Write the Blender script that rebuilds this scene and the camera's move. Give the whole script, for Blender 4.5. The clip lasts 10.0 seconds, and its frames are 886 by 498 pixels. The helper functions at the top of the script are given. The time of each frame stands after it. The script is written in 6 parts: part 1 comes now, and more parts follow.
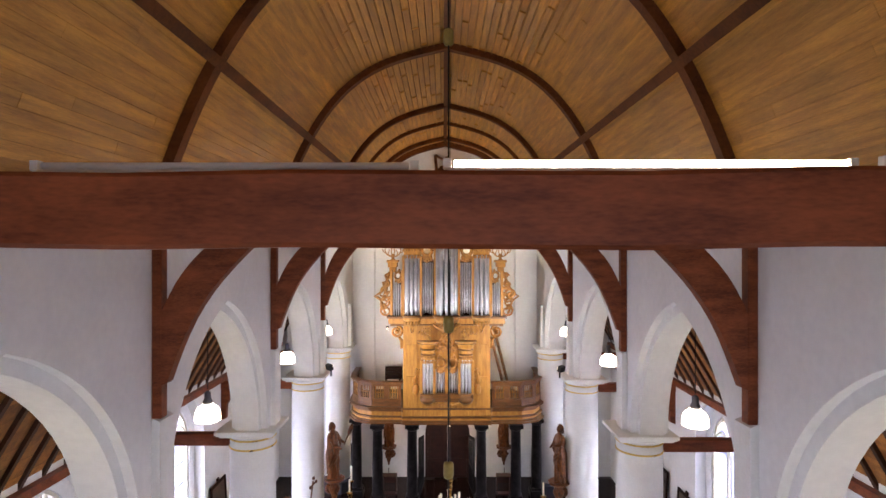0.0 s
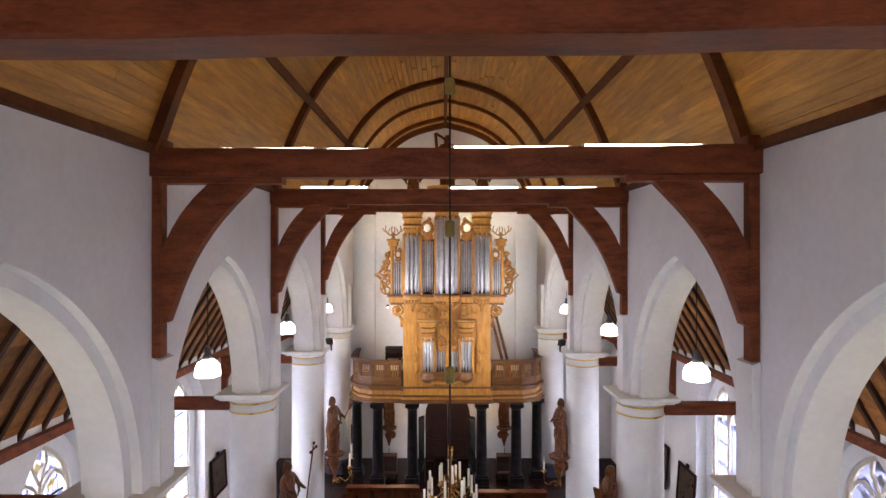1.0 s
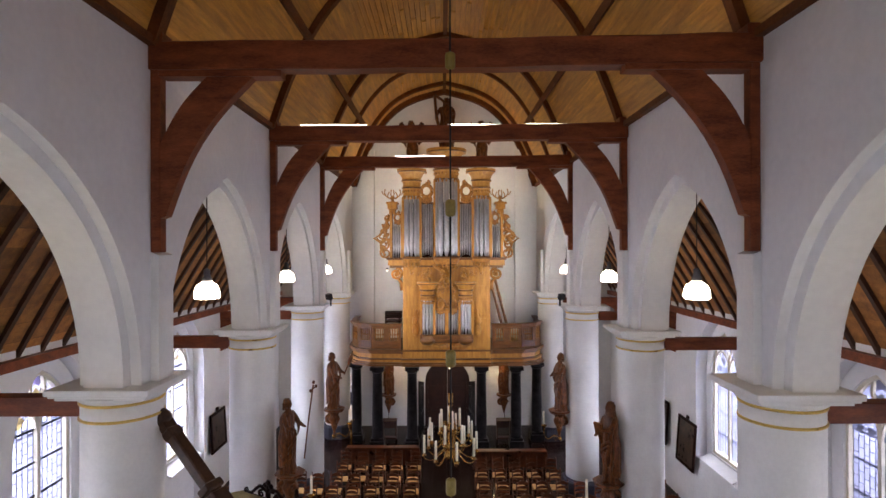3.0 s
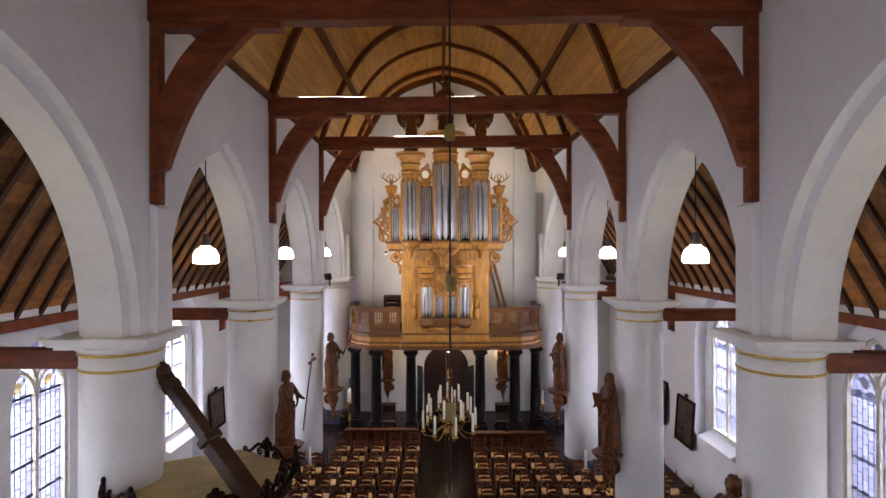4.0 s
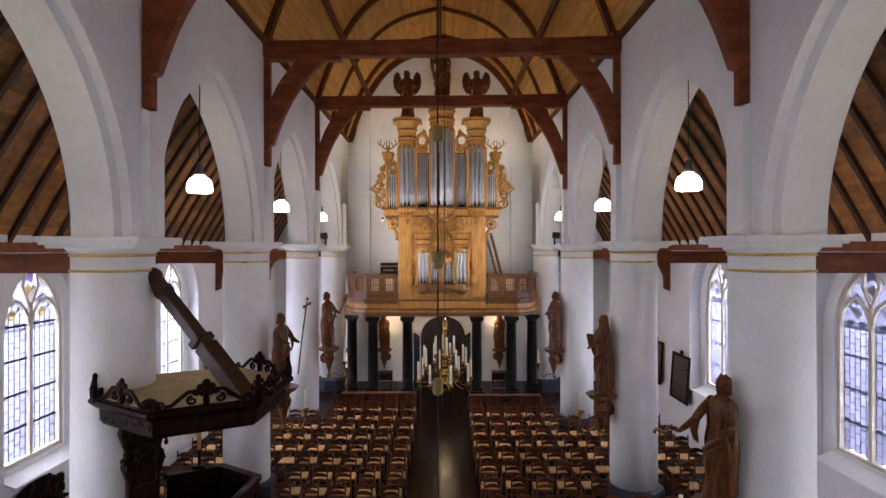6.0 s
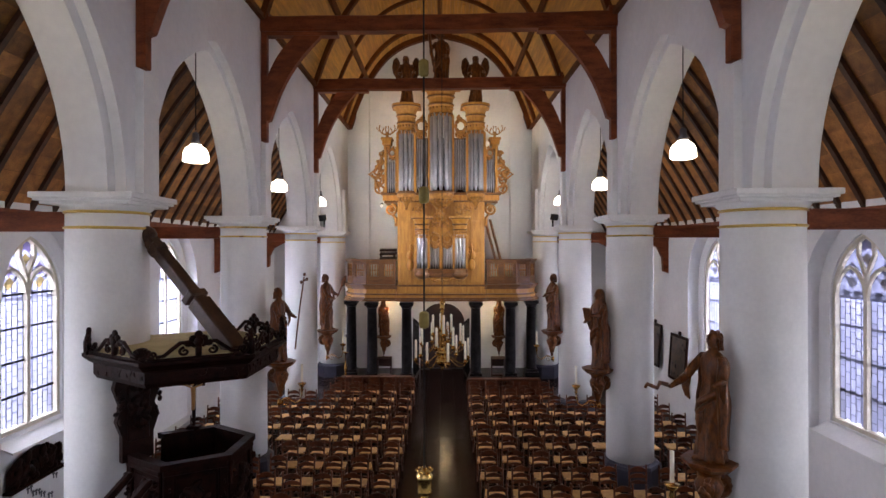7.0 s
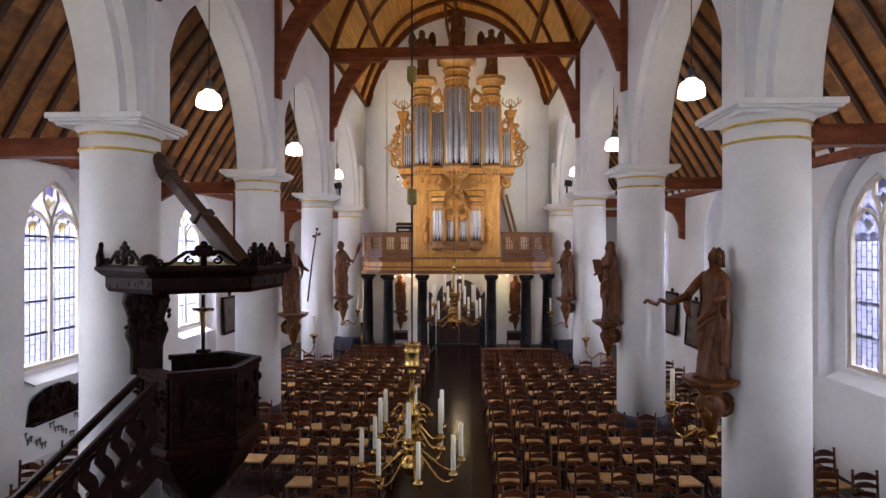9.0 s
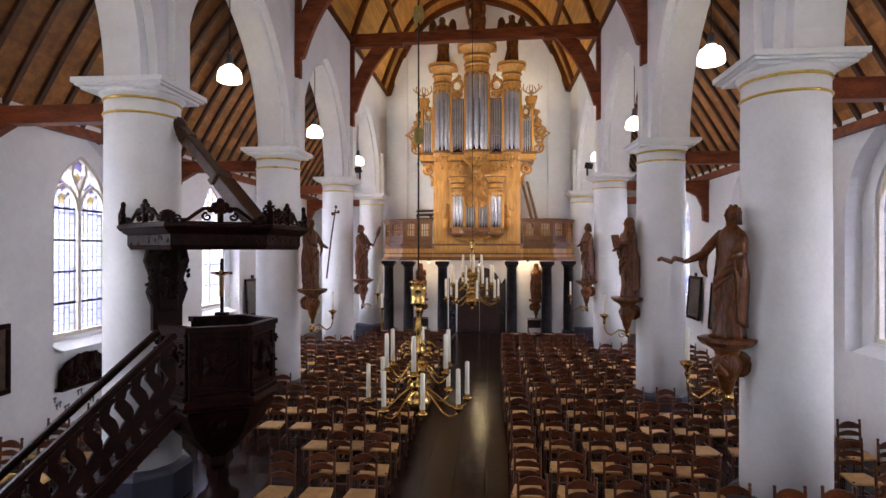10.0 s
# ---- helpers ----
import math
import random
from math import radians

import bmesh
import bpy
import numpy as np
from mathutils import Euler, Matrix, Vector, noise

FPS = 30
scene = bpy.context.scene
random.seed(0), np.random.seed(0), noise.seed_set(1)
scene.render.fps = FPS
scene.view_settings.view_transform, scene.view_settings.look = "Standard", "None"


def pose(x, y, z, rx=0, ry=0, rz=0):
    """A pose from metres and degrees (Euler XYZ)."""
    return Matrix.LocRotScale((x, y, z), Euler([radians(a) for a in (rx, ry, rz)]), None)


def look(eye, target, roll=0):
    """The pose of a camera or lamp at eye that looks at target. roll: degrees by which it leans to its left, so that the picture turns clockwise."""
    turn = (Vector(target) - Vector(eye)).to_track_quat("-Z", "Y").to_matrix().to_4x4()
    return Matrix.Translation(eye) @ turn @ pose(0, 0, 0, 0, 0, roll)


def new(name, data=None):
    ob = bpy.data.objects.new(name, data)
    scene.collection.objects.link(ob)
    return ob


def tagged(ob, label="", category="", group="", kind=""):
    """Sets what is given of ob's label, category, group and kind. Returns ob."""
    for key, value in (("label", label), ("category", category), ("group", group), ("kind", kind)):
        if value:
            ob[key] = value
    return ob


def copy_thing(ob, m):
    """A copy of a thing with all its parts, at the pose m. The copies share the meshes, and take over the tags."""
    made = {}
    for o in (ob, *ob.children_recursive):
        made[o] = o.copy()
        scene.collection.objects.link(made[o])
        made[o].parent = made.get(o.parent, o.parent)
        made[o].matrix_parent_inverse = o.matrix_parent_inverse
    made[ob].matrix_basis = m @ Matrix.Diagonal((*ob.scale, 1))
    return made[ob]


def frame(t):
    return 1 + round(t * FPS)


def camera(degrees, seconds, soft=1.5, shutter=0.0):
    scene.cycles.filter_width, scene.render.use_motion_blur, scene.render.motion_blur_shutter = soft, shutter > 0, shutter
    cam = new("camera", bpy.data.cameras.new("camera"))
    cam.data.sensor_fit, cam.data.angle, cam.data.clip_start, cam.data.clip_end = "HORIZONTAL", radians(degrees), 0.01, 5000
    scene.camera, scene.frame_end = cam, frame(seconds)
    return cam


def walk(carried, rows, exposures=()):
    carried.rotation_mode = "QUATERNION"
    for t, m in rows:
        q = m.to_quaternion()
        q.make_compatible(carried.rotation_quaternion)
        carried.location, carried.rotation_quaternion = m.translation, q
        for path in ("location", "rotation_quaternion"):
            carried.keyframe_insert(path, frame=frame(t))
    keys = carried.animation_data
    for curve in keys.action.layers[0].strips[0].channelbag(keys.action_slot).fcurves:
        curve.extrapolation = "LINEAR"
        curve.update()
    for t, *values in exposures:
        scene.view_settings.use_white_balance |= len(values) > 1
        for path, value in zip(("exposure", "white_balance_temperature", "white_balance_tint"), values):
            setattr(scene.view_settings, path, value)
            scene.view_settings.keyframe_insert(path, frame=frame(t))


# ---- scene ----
cam = camera(76.9, 10.0)
METRES, EYE, TILT, LEAN, TURN = 6.8, 10.05, 0.0, 0.0, 0.0
ROWS = [
    (0.0, 0.0, 0.0, 0.0, 0.0, 0.0, -0.0),
    (0.5, -0.0022, 0.0006, -0.0655, -0.0, 0.02, -0.02),
    (1.0, -0.0017, 0.0036, -0.1273, -0.0, -0.0, -0.0),
    (1.5, -0.0001, 0.0069, -0.1848, 0.02, -0.01, 0.04),
    (2.0, -0.0013, 0.0081, -0.2416, 0.04, -0.02, 0.04),
    (2.5, -0.0026, 0.0069, -0.2967, -0.02, -0.01, 0.09),
    (4.0, -0.0049, 0.0068, -0.4484, -0.22, 0.04, 0.11),
    (4.5, -0.004, 0.0075, -0.4992, -0.3, 0.02, 0.1),
    (5.0, -0.0018, 0.0078, -0.5494, -0.33, 0.0, 0.1),
    (5.5, 0.0024, 0.0063, -0.5987, -0.35, 0.0, 0.08),
    (7.0, 0.0324, -0.0001, -0.7339, -0.02, -0.0, 0.09),
    (7.5, 0.0433, -0.0026, -0.7753, 0.2, 0.02, 0.08),
    (8.0, 0.0564, -0.0065, -0.82, 0.65, 0.05, 0.06),
    (8.5, 0.0674, -0.0097, -0.8567, 1.26, 0.05, 0.05),
    (9.0, 0.0814, -0.0122, -0.9002, 2.42, 0.07, 0.04),
    (9.5, 0.0937, -0.0129, -0.9393, 3.78, 0.1, 0.0),
    (10.0, 0.1062, -0.0151, -0.9846, 4.91, 0.12, -0.03),
]
walk(cam, [(t, pose(0, 0, EYE, TILT, LEAN, TURN) @ pose(METRES * x, METRES * y, METRES * z, 90 + pitch, roll, yaw)) for t, x, y, z, yaw, pitch, roll in ROWS],
     exposures=((0.0, 0.86), (1.0, 0.70), (2.5, 0.40), (7.0, 0.20), (8.5, 0.26), (10.0, 0.52)))

# ---- plan ----
FL = -0.40               # floor
X0 = 0.09                # nave axis
BAY = 5.45
PILLARS = [2.4 + BAY * i for i in range(-2, 5)]      # pillar rows along the nave
HALF, WALL_T = 4.22, 0.83                            # nave half width, arcade wall thickness
PX = 4.6                                             # pillar axis from the nave axis
CAP = 5.83                                           # top of the capitals
PLATE = 10.55                                        # top of the nave walls
AISLE = 7.6                                          # inner face of the aisle walls
END = 25.6                                           # west wall
BACK = -9.6                                          # east wall of the choir, added out of view
WINDOWS = [10.66 + BAY * i for i in (-2, -1, 0, 1, 2)]


def sk(x):
    """The rows stand a little askew to the nave."""
    return -0.035 * (x - X0)


# ---- world and light ----
world = bpy.data.worlds.new("world")
scene.world = world
world.use_nodes = True
wn = world.node_tree
sky = wn.nodes.new("ShaderNodeTexSky")
sky.sky_type = "NISHITA"
sky.sun_disc = False
sky.sun_elevation, sky.sun_rotation = radians(35), radians(120)
wn.links.new(sky.outputs[0], wn.nodes["Background"].inputs[0])
wn.nodes["Background"].inputs[1].default_value = 0.1


def area_lamp(name, m, sx, sy, watts, colour, label):
    d = bpy.data.lights.new(name, "AREA")
    d.shape, d.size, d.size_y, d.energy, d.color = "RECTANGLE", sx, sy, watts, colour
    ob = new(name, d)
    ob.matrix_world = m
    return ob


DAY = (0.82, 0.83, 1.0)
for side in (-1, 1):
    for k, wy in enumerate(WINDOWS):
        area_lamp("daylight_fill", pose(X0 + side * 9.5, wy + sk(side * 8), 5.0, 62, 0, side * 90), 5.2, 5.0, (2000 if side < 0 else 1550) * (1.75 if k > 2 else 1.0), DAY, "")
# fill lamps added behind made-up openings in the unseen east wall
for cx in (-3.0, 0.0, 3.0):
    area_lamp("daylight_fill", pose(X0 + cx, BACK - 0.5, 6.6, 90, 0, 0), 2.0, 6.4, 140, DAY, "")


def point_lamp(name, x, y, z, watts, colour, radius=0.08):
    d = bpy.data.lights.new(name, "POINT")
    d.energy, d.color, d.shadow_soft_size = watts, colour, radius
    ob = new(name, d)
    ob.location = (x, y, z)
    return ob


def spot_lamp(name, eye, target, watts, colour, degrees):
    d = bpy.data.lights.new(name, "SPOT")
    d.energy, d.color, d.spot_size, d.spot_blend, d.shadow_soft_size = watts, colour, radians(degrees), 0.6, 0.10
    ob = new(name, d)
    ob.matrix_world = look(eye, target)
    return ob


# floodlights on the capitals of the last free pillars, turned to the organ
FLOODS = [(-3.75, 18.70, 6.12), (3.85, 18.42, 6.12)]
for e in FLOODS:
    spot_lamp("floodlight_beam", (e[0], e[1] + 0.12, e[2]), (0.15, 22.8, 7.6), 560, (1.0, 0.96, 0.91), 105)


# ---- materials ----
def mat(name, c1, c2, rough=0.6, metal=0.0, scale=3.0, fine=40.0, stretch=(1, 1, 1), bump=0.15, rand=0.0, island=0.0, spec=0.5, dist=0.01):
    m = bpy.data.materials.new(name)
    m.use_nodes = True
    nt = m.node_tree
    n, l = nt.nodes, nt.links
    b = n["Principled BSDF"]
    geo = n.new("ShaderNodeNewGeometry")
    mp = n.new("ShaderNodeMapping")
    mp.inputs["Scale"].default_value = stretch
    l.new(geo.outputs["Position"], mp.inputs["Vector"])
    na = n.new("ShaderNodeTexNoise")
    na.inputs["Scale"].default_value, na.inputs["Detail"].default_value, na.inputs["Roughness"].default_value = scale, 6, 0.6
    nb = n.new("ShaderNodeTexNoise")
    nb.inputs["Scale"].default_value, nb.inputs["Detail"].default_value = fine, 4
    l.new(mp.outputs[0], na.inputs["Vector"])
    l.new(mp.outputs[0], nb.inputs["Vector"])
    add = n.new("ShaderNodeMath")
    add.operation = "MULTIPLY_ADD"
    add.inputs[1].default_value, add.inputs[2].default_value = 0.45, -0.225
    l.new(nb.outputs["Fac"], add.inputs[0])
    su = n.new("ShaderNodeMath")
    l.new(na.outputs["Fac"], su.inputs[0])
    l.new(add.outputs[0], su.inputs[1])
    ramp = n.new("ShaderNodeValToRGB")
    ramp.color_ramp.elements[0].position, ramp.color_ramp.elements[1].position = 0.3, 0.7
    ramp.color_ramp.elements[0].color, ramp.color_ramp.elements[1].color = (*c1, 1), (*c2, 1)
    l.new(su.outputs[0], ramp.inputs[0])
    colour = ramp.outputs[0]
    if rand or island:
        hsv = n.new("ShaderNodeHueSaturation")
        rng = n.new("ShaderNodeMapRange")
        v = rand or island
        rng.inputs["To Min"].default_value, rng.inputs["To Max"].default_value = 1 - v, 1 + v
        if rand:
            src = n.new("ShaderNodeObjectInfo").outputs["Random"]
        else:
            src = geo.outputs["Random Per Island"]
        l.new(src, rng.inputs["Value"])
        l.new(rng.outputs[0], hsv.inputs["Value"])
        l.new(colour, hsv.inputs["Color"])
        colour = hsv.outputs[0]
    l.new(colour, b.inputs["Base Color"])
    b.inputs["Metallic"].default_value = metal
    b.inputs["Specular IOR Level"].default_value = spec
    rr = n.new("ShaderNodeMapRange")
    rr.inputs["To Min"].default_value, rr.inputs["To Max"].default_value = max(rough - 0.1, 0.03), min(rough + 0.1, 1)
    l.new(na.outputs["Fac"], rr.inputs["Value"])
    l.new(rr.outputs[0], b.inputs["Roughness"])
    if bump:
        bp = n.new("ShaderNodeBump")
        bp.inputs["Strength"].default_value, bp.inputs["Distance"].default_value = bump, dist
        l.new(su.outputs[0], bp.inputs["Height"])
        l.new(bp.outputs[0], b.inputs["Normal"])
    return m


def glow(name, colour, strength):
    m = bpy.data.materials.new(name)
    m.use_nodes = True
    b = m.node_tree.nodes["Principled BSDF"]
    b.inputs["Base Color"].default_value = (0.85, 0.85, 0.82, 1)
    b.inputs["Emission Color"].default_value = (*colour, 1)
    b.inputs["Emission Strength"].default_value = strength
    return m


PLASTER = mat("white_plaster", (0.70, 0.70, 0.71), (0.80, 0.80, 0.80), 0.85, scale=0.7, fine=9, bump=0.12)
PLASTER_TRIM = mat("white_stone_paint", (0.72, 0.72, 0.71), (0.82, 0.82, 0.80), 0.7, scale=1.5, fine=20, bump=0.1)
PLANK = mat("ceiling_plank", (0.37, 0.165, 0.022), (0.68, 0.335, 0.054), 0.5, scale=2.0, fine=22, stretch=(6, 0.5, 6), bump=0.15, island=0.17)
AISLE_BOARD = mat("aisle_board", (0.19, 0.072, 0.017), (0.42, 0.18, 0.045), 0.6, scale=2.0, fine=22, stretch=(3, 3, 3), bump=0.25, island=0.38)
BEAM = mat("brown_beam", (0.10, 0.022, 0.0075), (0.265, 0.070, 0.023), 0.5, spec=0.25, scale=1.6, fine=18, stretch=(1, 4, 4), bump=0.2)
RIB = mat("dark_rib", (0.075, 0.023, 0.007), (0.17, 0.056, 0.016), 0.6, spec=0.15, scale=2, fine=20, bump=0.2)
RAFTER = mat("rafter_wood", (0.030, 0.010, 0.004), (0.085, 0.030, 0.011), 0.6, scale=2, fine=20, bump=0.2, island=0.2)
OAK = mat("honey_oak", (0.32, 0.132, 0.022), (0.54, 0.262, 0.048), 0.40, scale=2.5, fine=25, stretch=(4, 4, 0.7), bump=0.12)
OAK_DARK = mat("oak_moulding", (0.085, 0.031, 0.007), (0.20, 0.080, 0.018), 0.36, scale=3, fine=25, stretch=(1, 1, 4), bump=0.12)
CARVED = mat("carved_oak", (0.22, 0.088, 0.018), (0.50, 0.24, 0.052), 0.38, scale=9, fine=50, bump=0.4)
TIN = mat("tin_pipe", (0.35, 0.352, 0.385), (0.51, 0.51, 0.56), 0.42, metal=0.75, scale=3, fine=20, bump=0.04)
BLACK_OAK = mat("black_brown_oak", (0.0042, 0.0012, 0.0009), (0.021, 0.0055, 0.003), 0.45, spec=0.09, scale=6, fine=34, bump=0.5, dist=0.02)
STATUE = mat("statue_wood", (0.030, 0.0075, 0.0016), (0.19, 0.060, 0.0115), 0.36, spec=0.35, scale=8, fine=30, stretch=(2, 2, 0.8), bump=0.5, dist=0.02)
BRASS = mat("polished_brass", (0.55, 0.33, 0.09), (0.75, 0.50, 0.17), 0.22, metal=1.0, scale=6, fine=30, bump=0.03)
GOLD = mat("gilding", (0.62, 0.42, 0.10), (0.80, 0.58, 0.18), 0.3, metal=0.9, scale=6, fine=30, bump=0.03)
WAX = mat("candle_wax", (0.88, 0.82, 0.64), (0.95, 0.91, 0.77), 0.5, scale=8, bump=0.05)
IRON = mat("black_iron", (0.006, 0.006, 0.007), (0.018, 0.018, 0.02), 0.55, spec=0.25, scale=8, bump=0.1)
SLATE = mat("slate_floor", (0.0075, 0.0033, 0.0027), (0.018, 0.0082, 0.0065), 0.21, spec=0.10, scale=2.2, fine=18, bump=0.05, rand=0.14)
JOINT = mat("floor_joint", (0.006, 0.004, 0.0035), (0.012, 0.009, 0.008), 0.5, spec=0.2, scale=5, bump=0.1)
PLINTH = mat("dark_blue_plinth", (0.012, 0.0125, 0.023), (0.028, 0.029, 0.046), 0.5, scale=3, bump=0.1)
MARBLE = mat("black_marbled_column", (0.003, 0.0024, 0.0026), (0.020, 0.0165, 0.0175), 0.35, spec=0.14, scale=4, fine=14, bump=0.02)
CHAIR = mat("chair_wood", (0.020, 0.005, 0.0016), (0.115, 0.029, 0.007), 0.30, spec=0.4, scale=4, fine=30, bump=0.1, rand=0.25)
RUSH = mat("rush_seat", (0.31, 0.16, 0.052), (0.50, 0.295, 0.10), 0.75, scale=10, fine=70, bump=0.4, rand=0.2)
STRUT = mat("strut_oak", (0.026, 0.0115, 0.0065), (0.075, 0.036, 0.019), 0.5, spec=0.3, scale=5, fine=30, bump=0.3)
DUST = mat("dusty_board", (0.40, 0.34, 0.175), (0.58, 0.50, 0.28), 0.9, scale=3, fine=25, bump=0.2)
STONE = mat("window_stone", (0.55, 0.50, 0.40), (0.68, 0.63, 0.53), 0.8, scale=4, fine=30, bump=0.2)
LEAD = mat("lead_came", (0.06, 0.06, 0.075), (0.10, 0.10, 0.12), 0.6, scale=8, bump=0.1)
TASSEL = mat("yellow_green_wood", (0.20, 0.15, 0.03), (0.32, 0.25, 0.06), 0.5, scale=6, bump=0.1)
PICTURE = mat("dark_oil_painting", (0.012, 0.010, 0.008), (0.10, 0.06, 0.035), 0.3, scale=6, fine=20, bump=0.05)
RED = mat("red_wood", (0.014, 0.004, 0.0022), (0.042, 0.012, 0.006), 0.4, scale=4, bump=0.05)
OPAL = glow("opal_glass_lit", (1.0, 0.86, 0.66), 12.0)
TUBE = glow("tube_lit", (1.0, 0.87, 0.66), 10.5)
# tube glow boosted on the last beam to brighten the organ's end wall
TUBE_BOOST = glow("boosted_tube_lit", (1.0, 0.92, 0.78), 14.0)
BULB = glow("bulb_lit", (1.0, 0.85, 0.6), 6.0)


def pane_mat(name, colour):
    m = bpy.data.materials.new(name)
    m.use_nodes = True
    nt = m.node_tree
    nt.nodes.remove(nt.nodes["Principled BSDF"])
    tr = nt.nodes.new("ShaderNodeBsdfTranslucent")
    gl = nt.nodes.new("ShaderNodeBsdfGlossy")
    gl.inputs["Roughness"].default_value = 0.1
    hsv = nt.nodes.new("ShaderNodeHueSaturation")
    hsv.inputs["Color"].default_value = (*colour, 1)
    rng = nt.nodes.new("ShaderNodeMapRange")
    rng.inputs["To Min"].default_value, rng.inputs["To Max"].default_value = 0.88, 1.06
    info = nt.nodes.new("ShaderNodeObjectInfo")
    nt.links.new(info.outputs["Random"], rng.inputs["Value"])
    nt.links.new(rng.outputs[0], hsv.inputs["Value"])
    nt.links.new(hsv.outputs[0], tr.inputs[0])
    mx = nt.nodes.new("ShaderNodeMixShader")
    mx.inputs[0].default_value = 0.05
    nt.links.new(tr.outputs[0], mx.inputs[1])
    nt.links.new(gl.outputs[0], mx.inputs[2])
    nt.links.new(mx.outputs[0], nt.nodes["Material Output"].inputs[0])
    return m


PANE = pane_mat("clear_pane", (0.245, 0.25, 0.31))
PANE_VIOLET = pane_mat("violet_pane", (0.23, 0.195, 0.32))
PANE_YELLOW = pane_mat("yellow_pane", (0.36, 0.29, 0.15))


# ---- mesh helpers ----
def bm_new():
    return bmesh.new()


def box(bm, x0, x1, y0, y1, z0, z1, bevel=0.0):
    v = [bm.verts.new((x, y, z)) for z in (z0, z1) for y in (y0, y1) for x in (x0, x1)]
    fs = [bm.faces.new([v[i] for i in q]) for q in ((0, 2, 3, 1), (4, 5, 7, 6), (0, 1, 5, 4), (2, 6, 7, 3), (0, 4, 6, 2), (1, 3, 7, 5))]
    if bevel:
        es = list({e for f in fs for e in f.edges})
        bmesh.ops.bevel(bm, geom=es, offset=bevel, segments=1, affect="EDGES")
    return bm


def obox(bm, m, sx, sy, sz, bevel=0.0):
    """A box of the given size round the origin, set by the matrix m."""
    tmp = bmesh.new()
    box(tmp, -sx / 2, sx / 2, -sy / 2, sy / 2, -sz / 2, sz / 2, bevel)
    tmp.transform(m)
    merge(bm, tmp)
    return bm


def merge(bm, other):
    idx = {v: bm.verts.new(v.co) for v in other.verts}
    for f in other.faces:
        nf = bm.faces.new([idx[v] for v in f.verts])
        nf.smooth = f.smooth
    other.free()
    return bm


def lathe(bm, prof, seg=16, cx=0, cy=0, a0=0.0, a1=360.0, smooth=True, sx=1.0, sy=1.0):
    full = abs(a1 - a0) >= 359.9
    n = seg if full else seg + 1
    rings = []
    for r, z in prof:
        ring = []
        for i in range(n):
            a = radians(a0 + (a1 - a0) * i / seg)
            ring.append(bm.verts.new((cx + sx * r * math.cos(a), cy + sy * r * math.sin(a), z)))
        rings.append(ring)
    for a, b in zip(rings, rings[1:]):
        for i in range(seg):
            j = (i + 1) % n
            f = bm.faces.new((a[i], a[j], b[j], b[i]))
            f.smooth = smooth
    for ring, flip in ((rings[0], True), (rings[-1], False)):
        bm.faces.new(ring[::-1] if flip else ring)
    return bm


def tube(bm, pts, r, seg=8, r_end=None, flat=1.0):
    """A round bar along the points; the radius goes from r to r_end."""
    pts = [Vector(p) for p in pts]
    rings = []
    up = Vector((0, 0, 1))
    for i, p in enumerate(pts):
        d = (pts[min(i + 1, len(pts) - 1)] - pts[max(i - 1, 0)]).normalized()
        ref = up if abs(d.z) < 0.95 else Vector((0, 1, 0))
        s = d.cross(ref).normalized()
        u = s.cross(d).normalized()
        rad = r if r_end is None else r + (r_end - r) * i / (len(pts) - 1)
        rings.append([bm.verts.new(p + s * rad * flat * math.cos(2 * math.pi * k / seg) + u * rad * math.sin(2 * math.pi * k / seg)) for k in range(seg)])
    for a, b in zip(rings, rings[1:]):
        for k in range(seg):
            f = bm.faces.new((a[k], a[(k + 1) % seg], b[(k + 1) % seg], b[k]))
            f.smooth = True
    bm.faces.new(rings[0][::-1])
    bm.faces.new(rings[-1])
    return bm


def prism(bm, poly, axis, a, b):
    """A polygon of two coordinates drawn out along the axis from a to b."""
    def at(p, t):
        return {"x": (t, p[0], p[1]), "y": (p[0], t, p[1]), "z": (p[0], p[1], t)}[axis]
    lo = [bm.verts.new(at(p, a)) for p in poly]
    hi = [bm.verts.new(at(p, b)) for p in poly]
    bm.faces.new(lo[::-1])
    bm.faces.new(hi)
    for i in range(len(poly)):
        j = (i + 1) % len(poly)
        bm.faces.new((lo[i], lo[j], hi[j], hi[i]))
    return bm


def ball(bm, c, r, seg=10, rings=7, s=(1, 1, 1), rot=None):
    m = Matrix.Translation(c) @ (rot or Matrix()) @ Matrix.Diagonal((r * s[0], r * s[1], r * s[2], 1))
    made = bmesh.ops.create_uvsphere(bm, u_segments=seg, v_segments=rings, radius=1, matrix=m)
    for v in made["verts"]:
        for f in v.link_faces:
            f.smooth = True
    return bm


def finish(name, bm, material):
    bmesh.ops.recalc_face_normals(bm, faces=bm.faces)
    me = bpy.data.meshes.new(name)
    bm.to_mesh(me)
    bm.free()
    me.materials.append(material)
    return new(name, me)


def part(name, bm, material, parent, label=""):
    ob = finish(name, bm, material)
    ob.parent = parent
    return tagged(ob, label) if label else ob


def share(name, me, parent, m, label=""):
    ob = new(name, me)
    ob.parent = parent
    ob.matrix_basis = m
    return tagged(ob, label) if label else ob


def thing(name, label, category, m=Matrix(), group=""):
    ob = new(name)
    ob.empty_display_size = 0.2
    ob.matrix_basis = m
    return tagged(ob, label, category, group)


def structure(name, bm, material, label, category):
    return tagged(finish(name, bm, material), label, category, kind="structure")


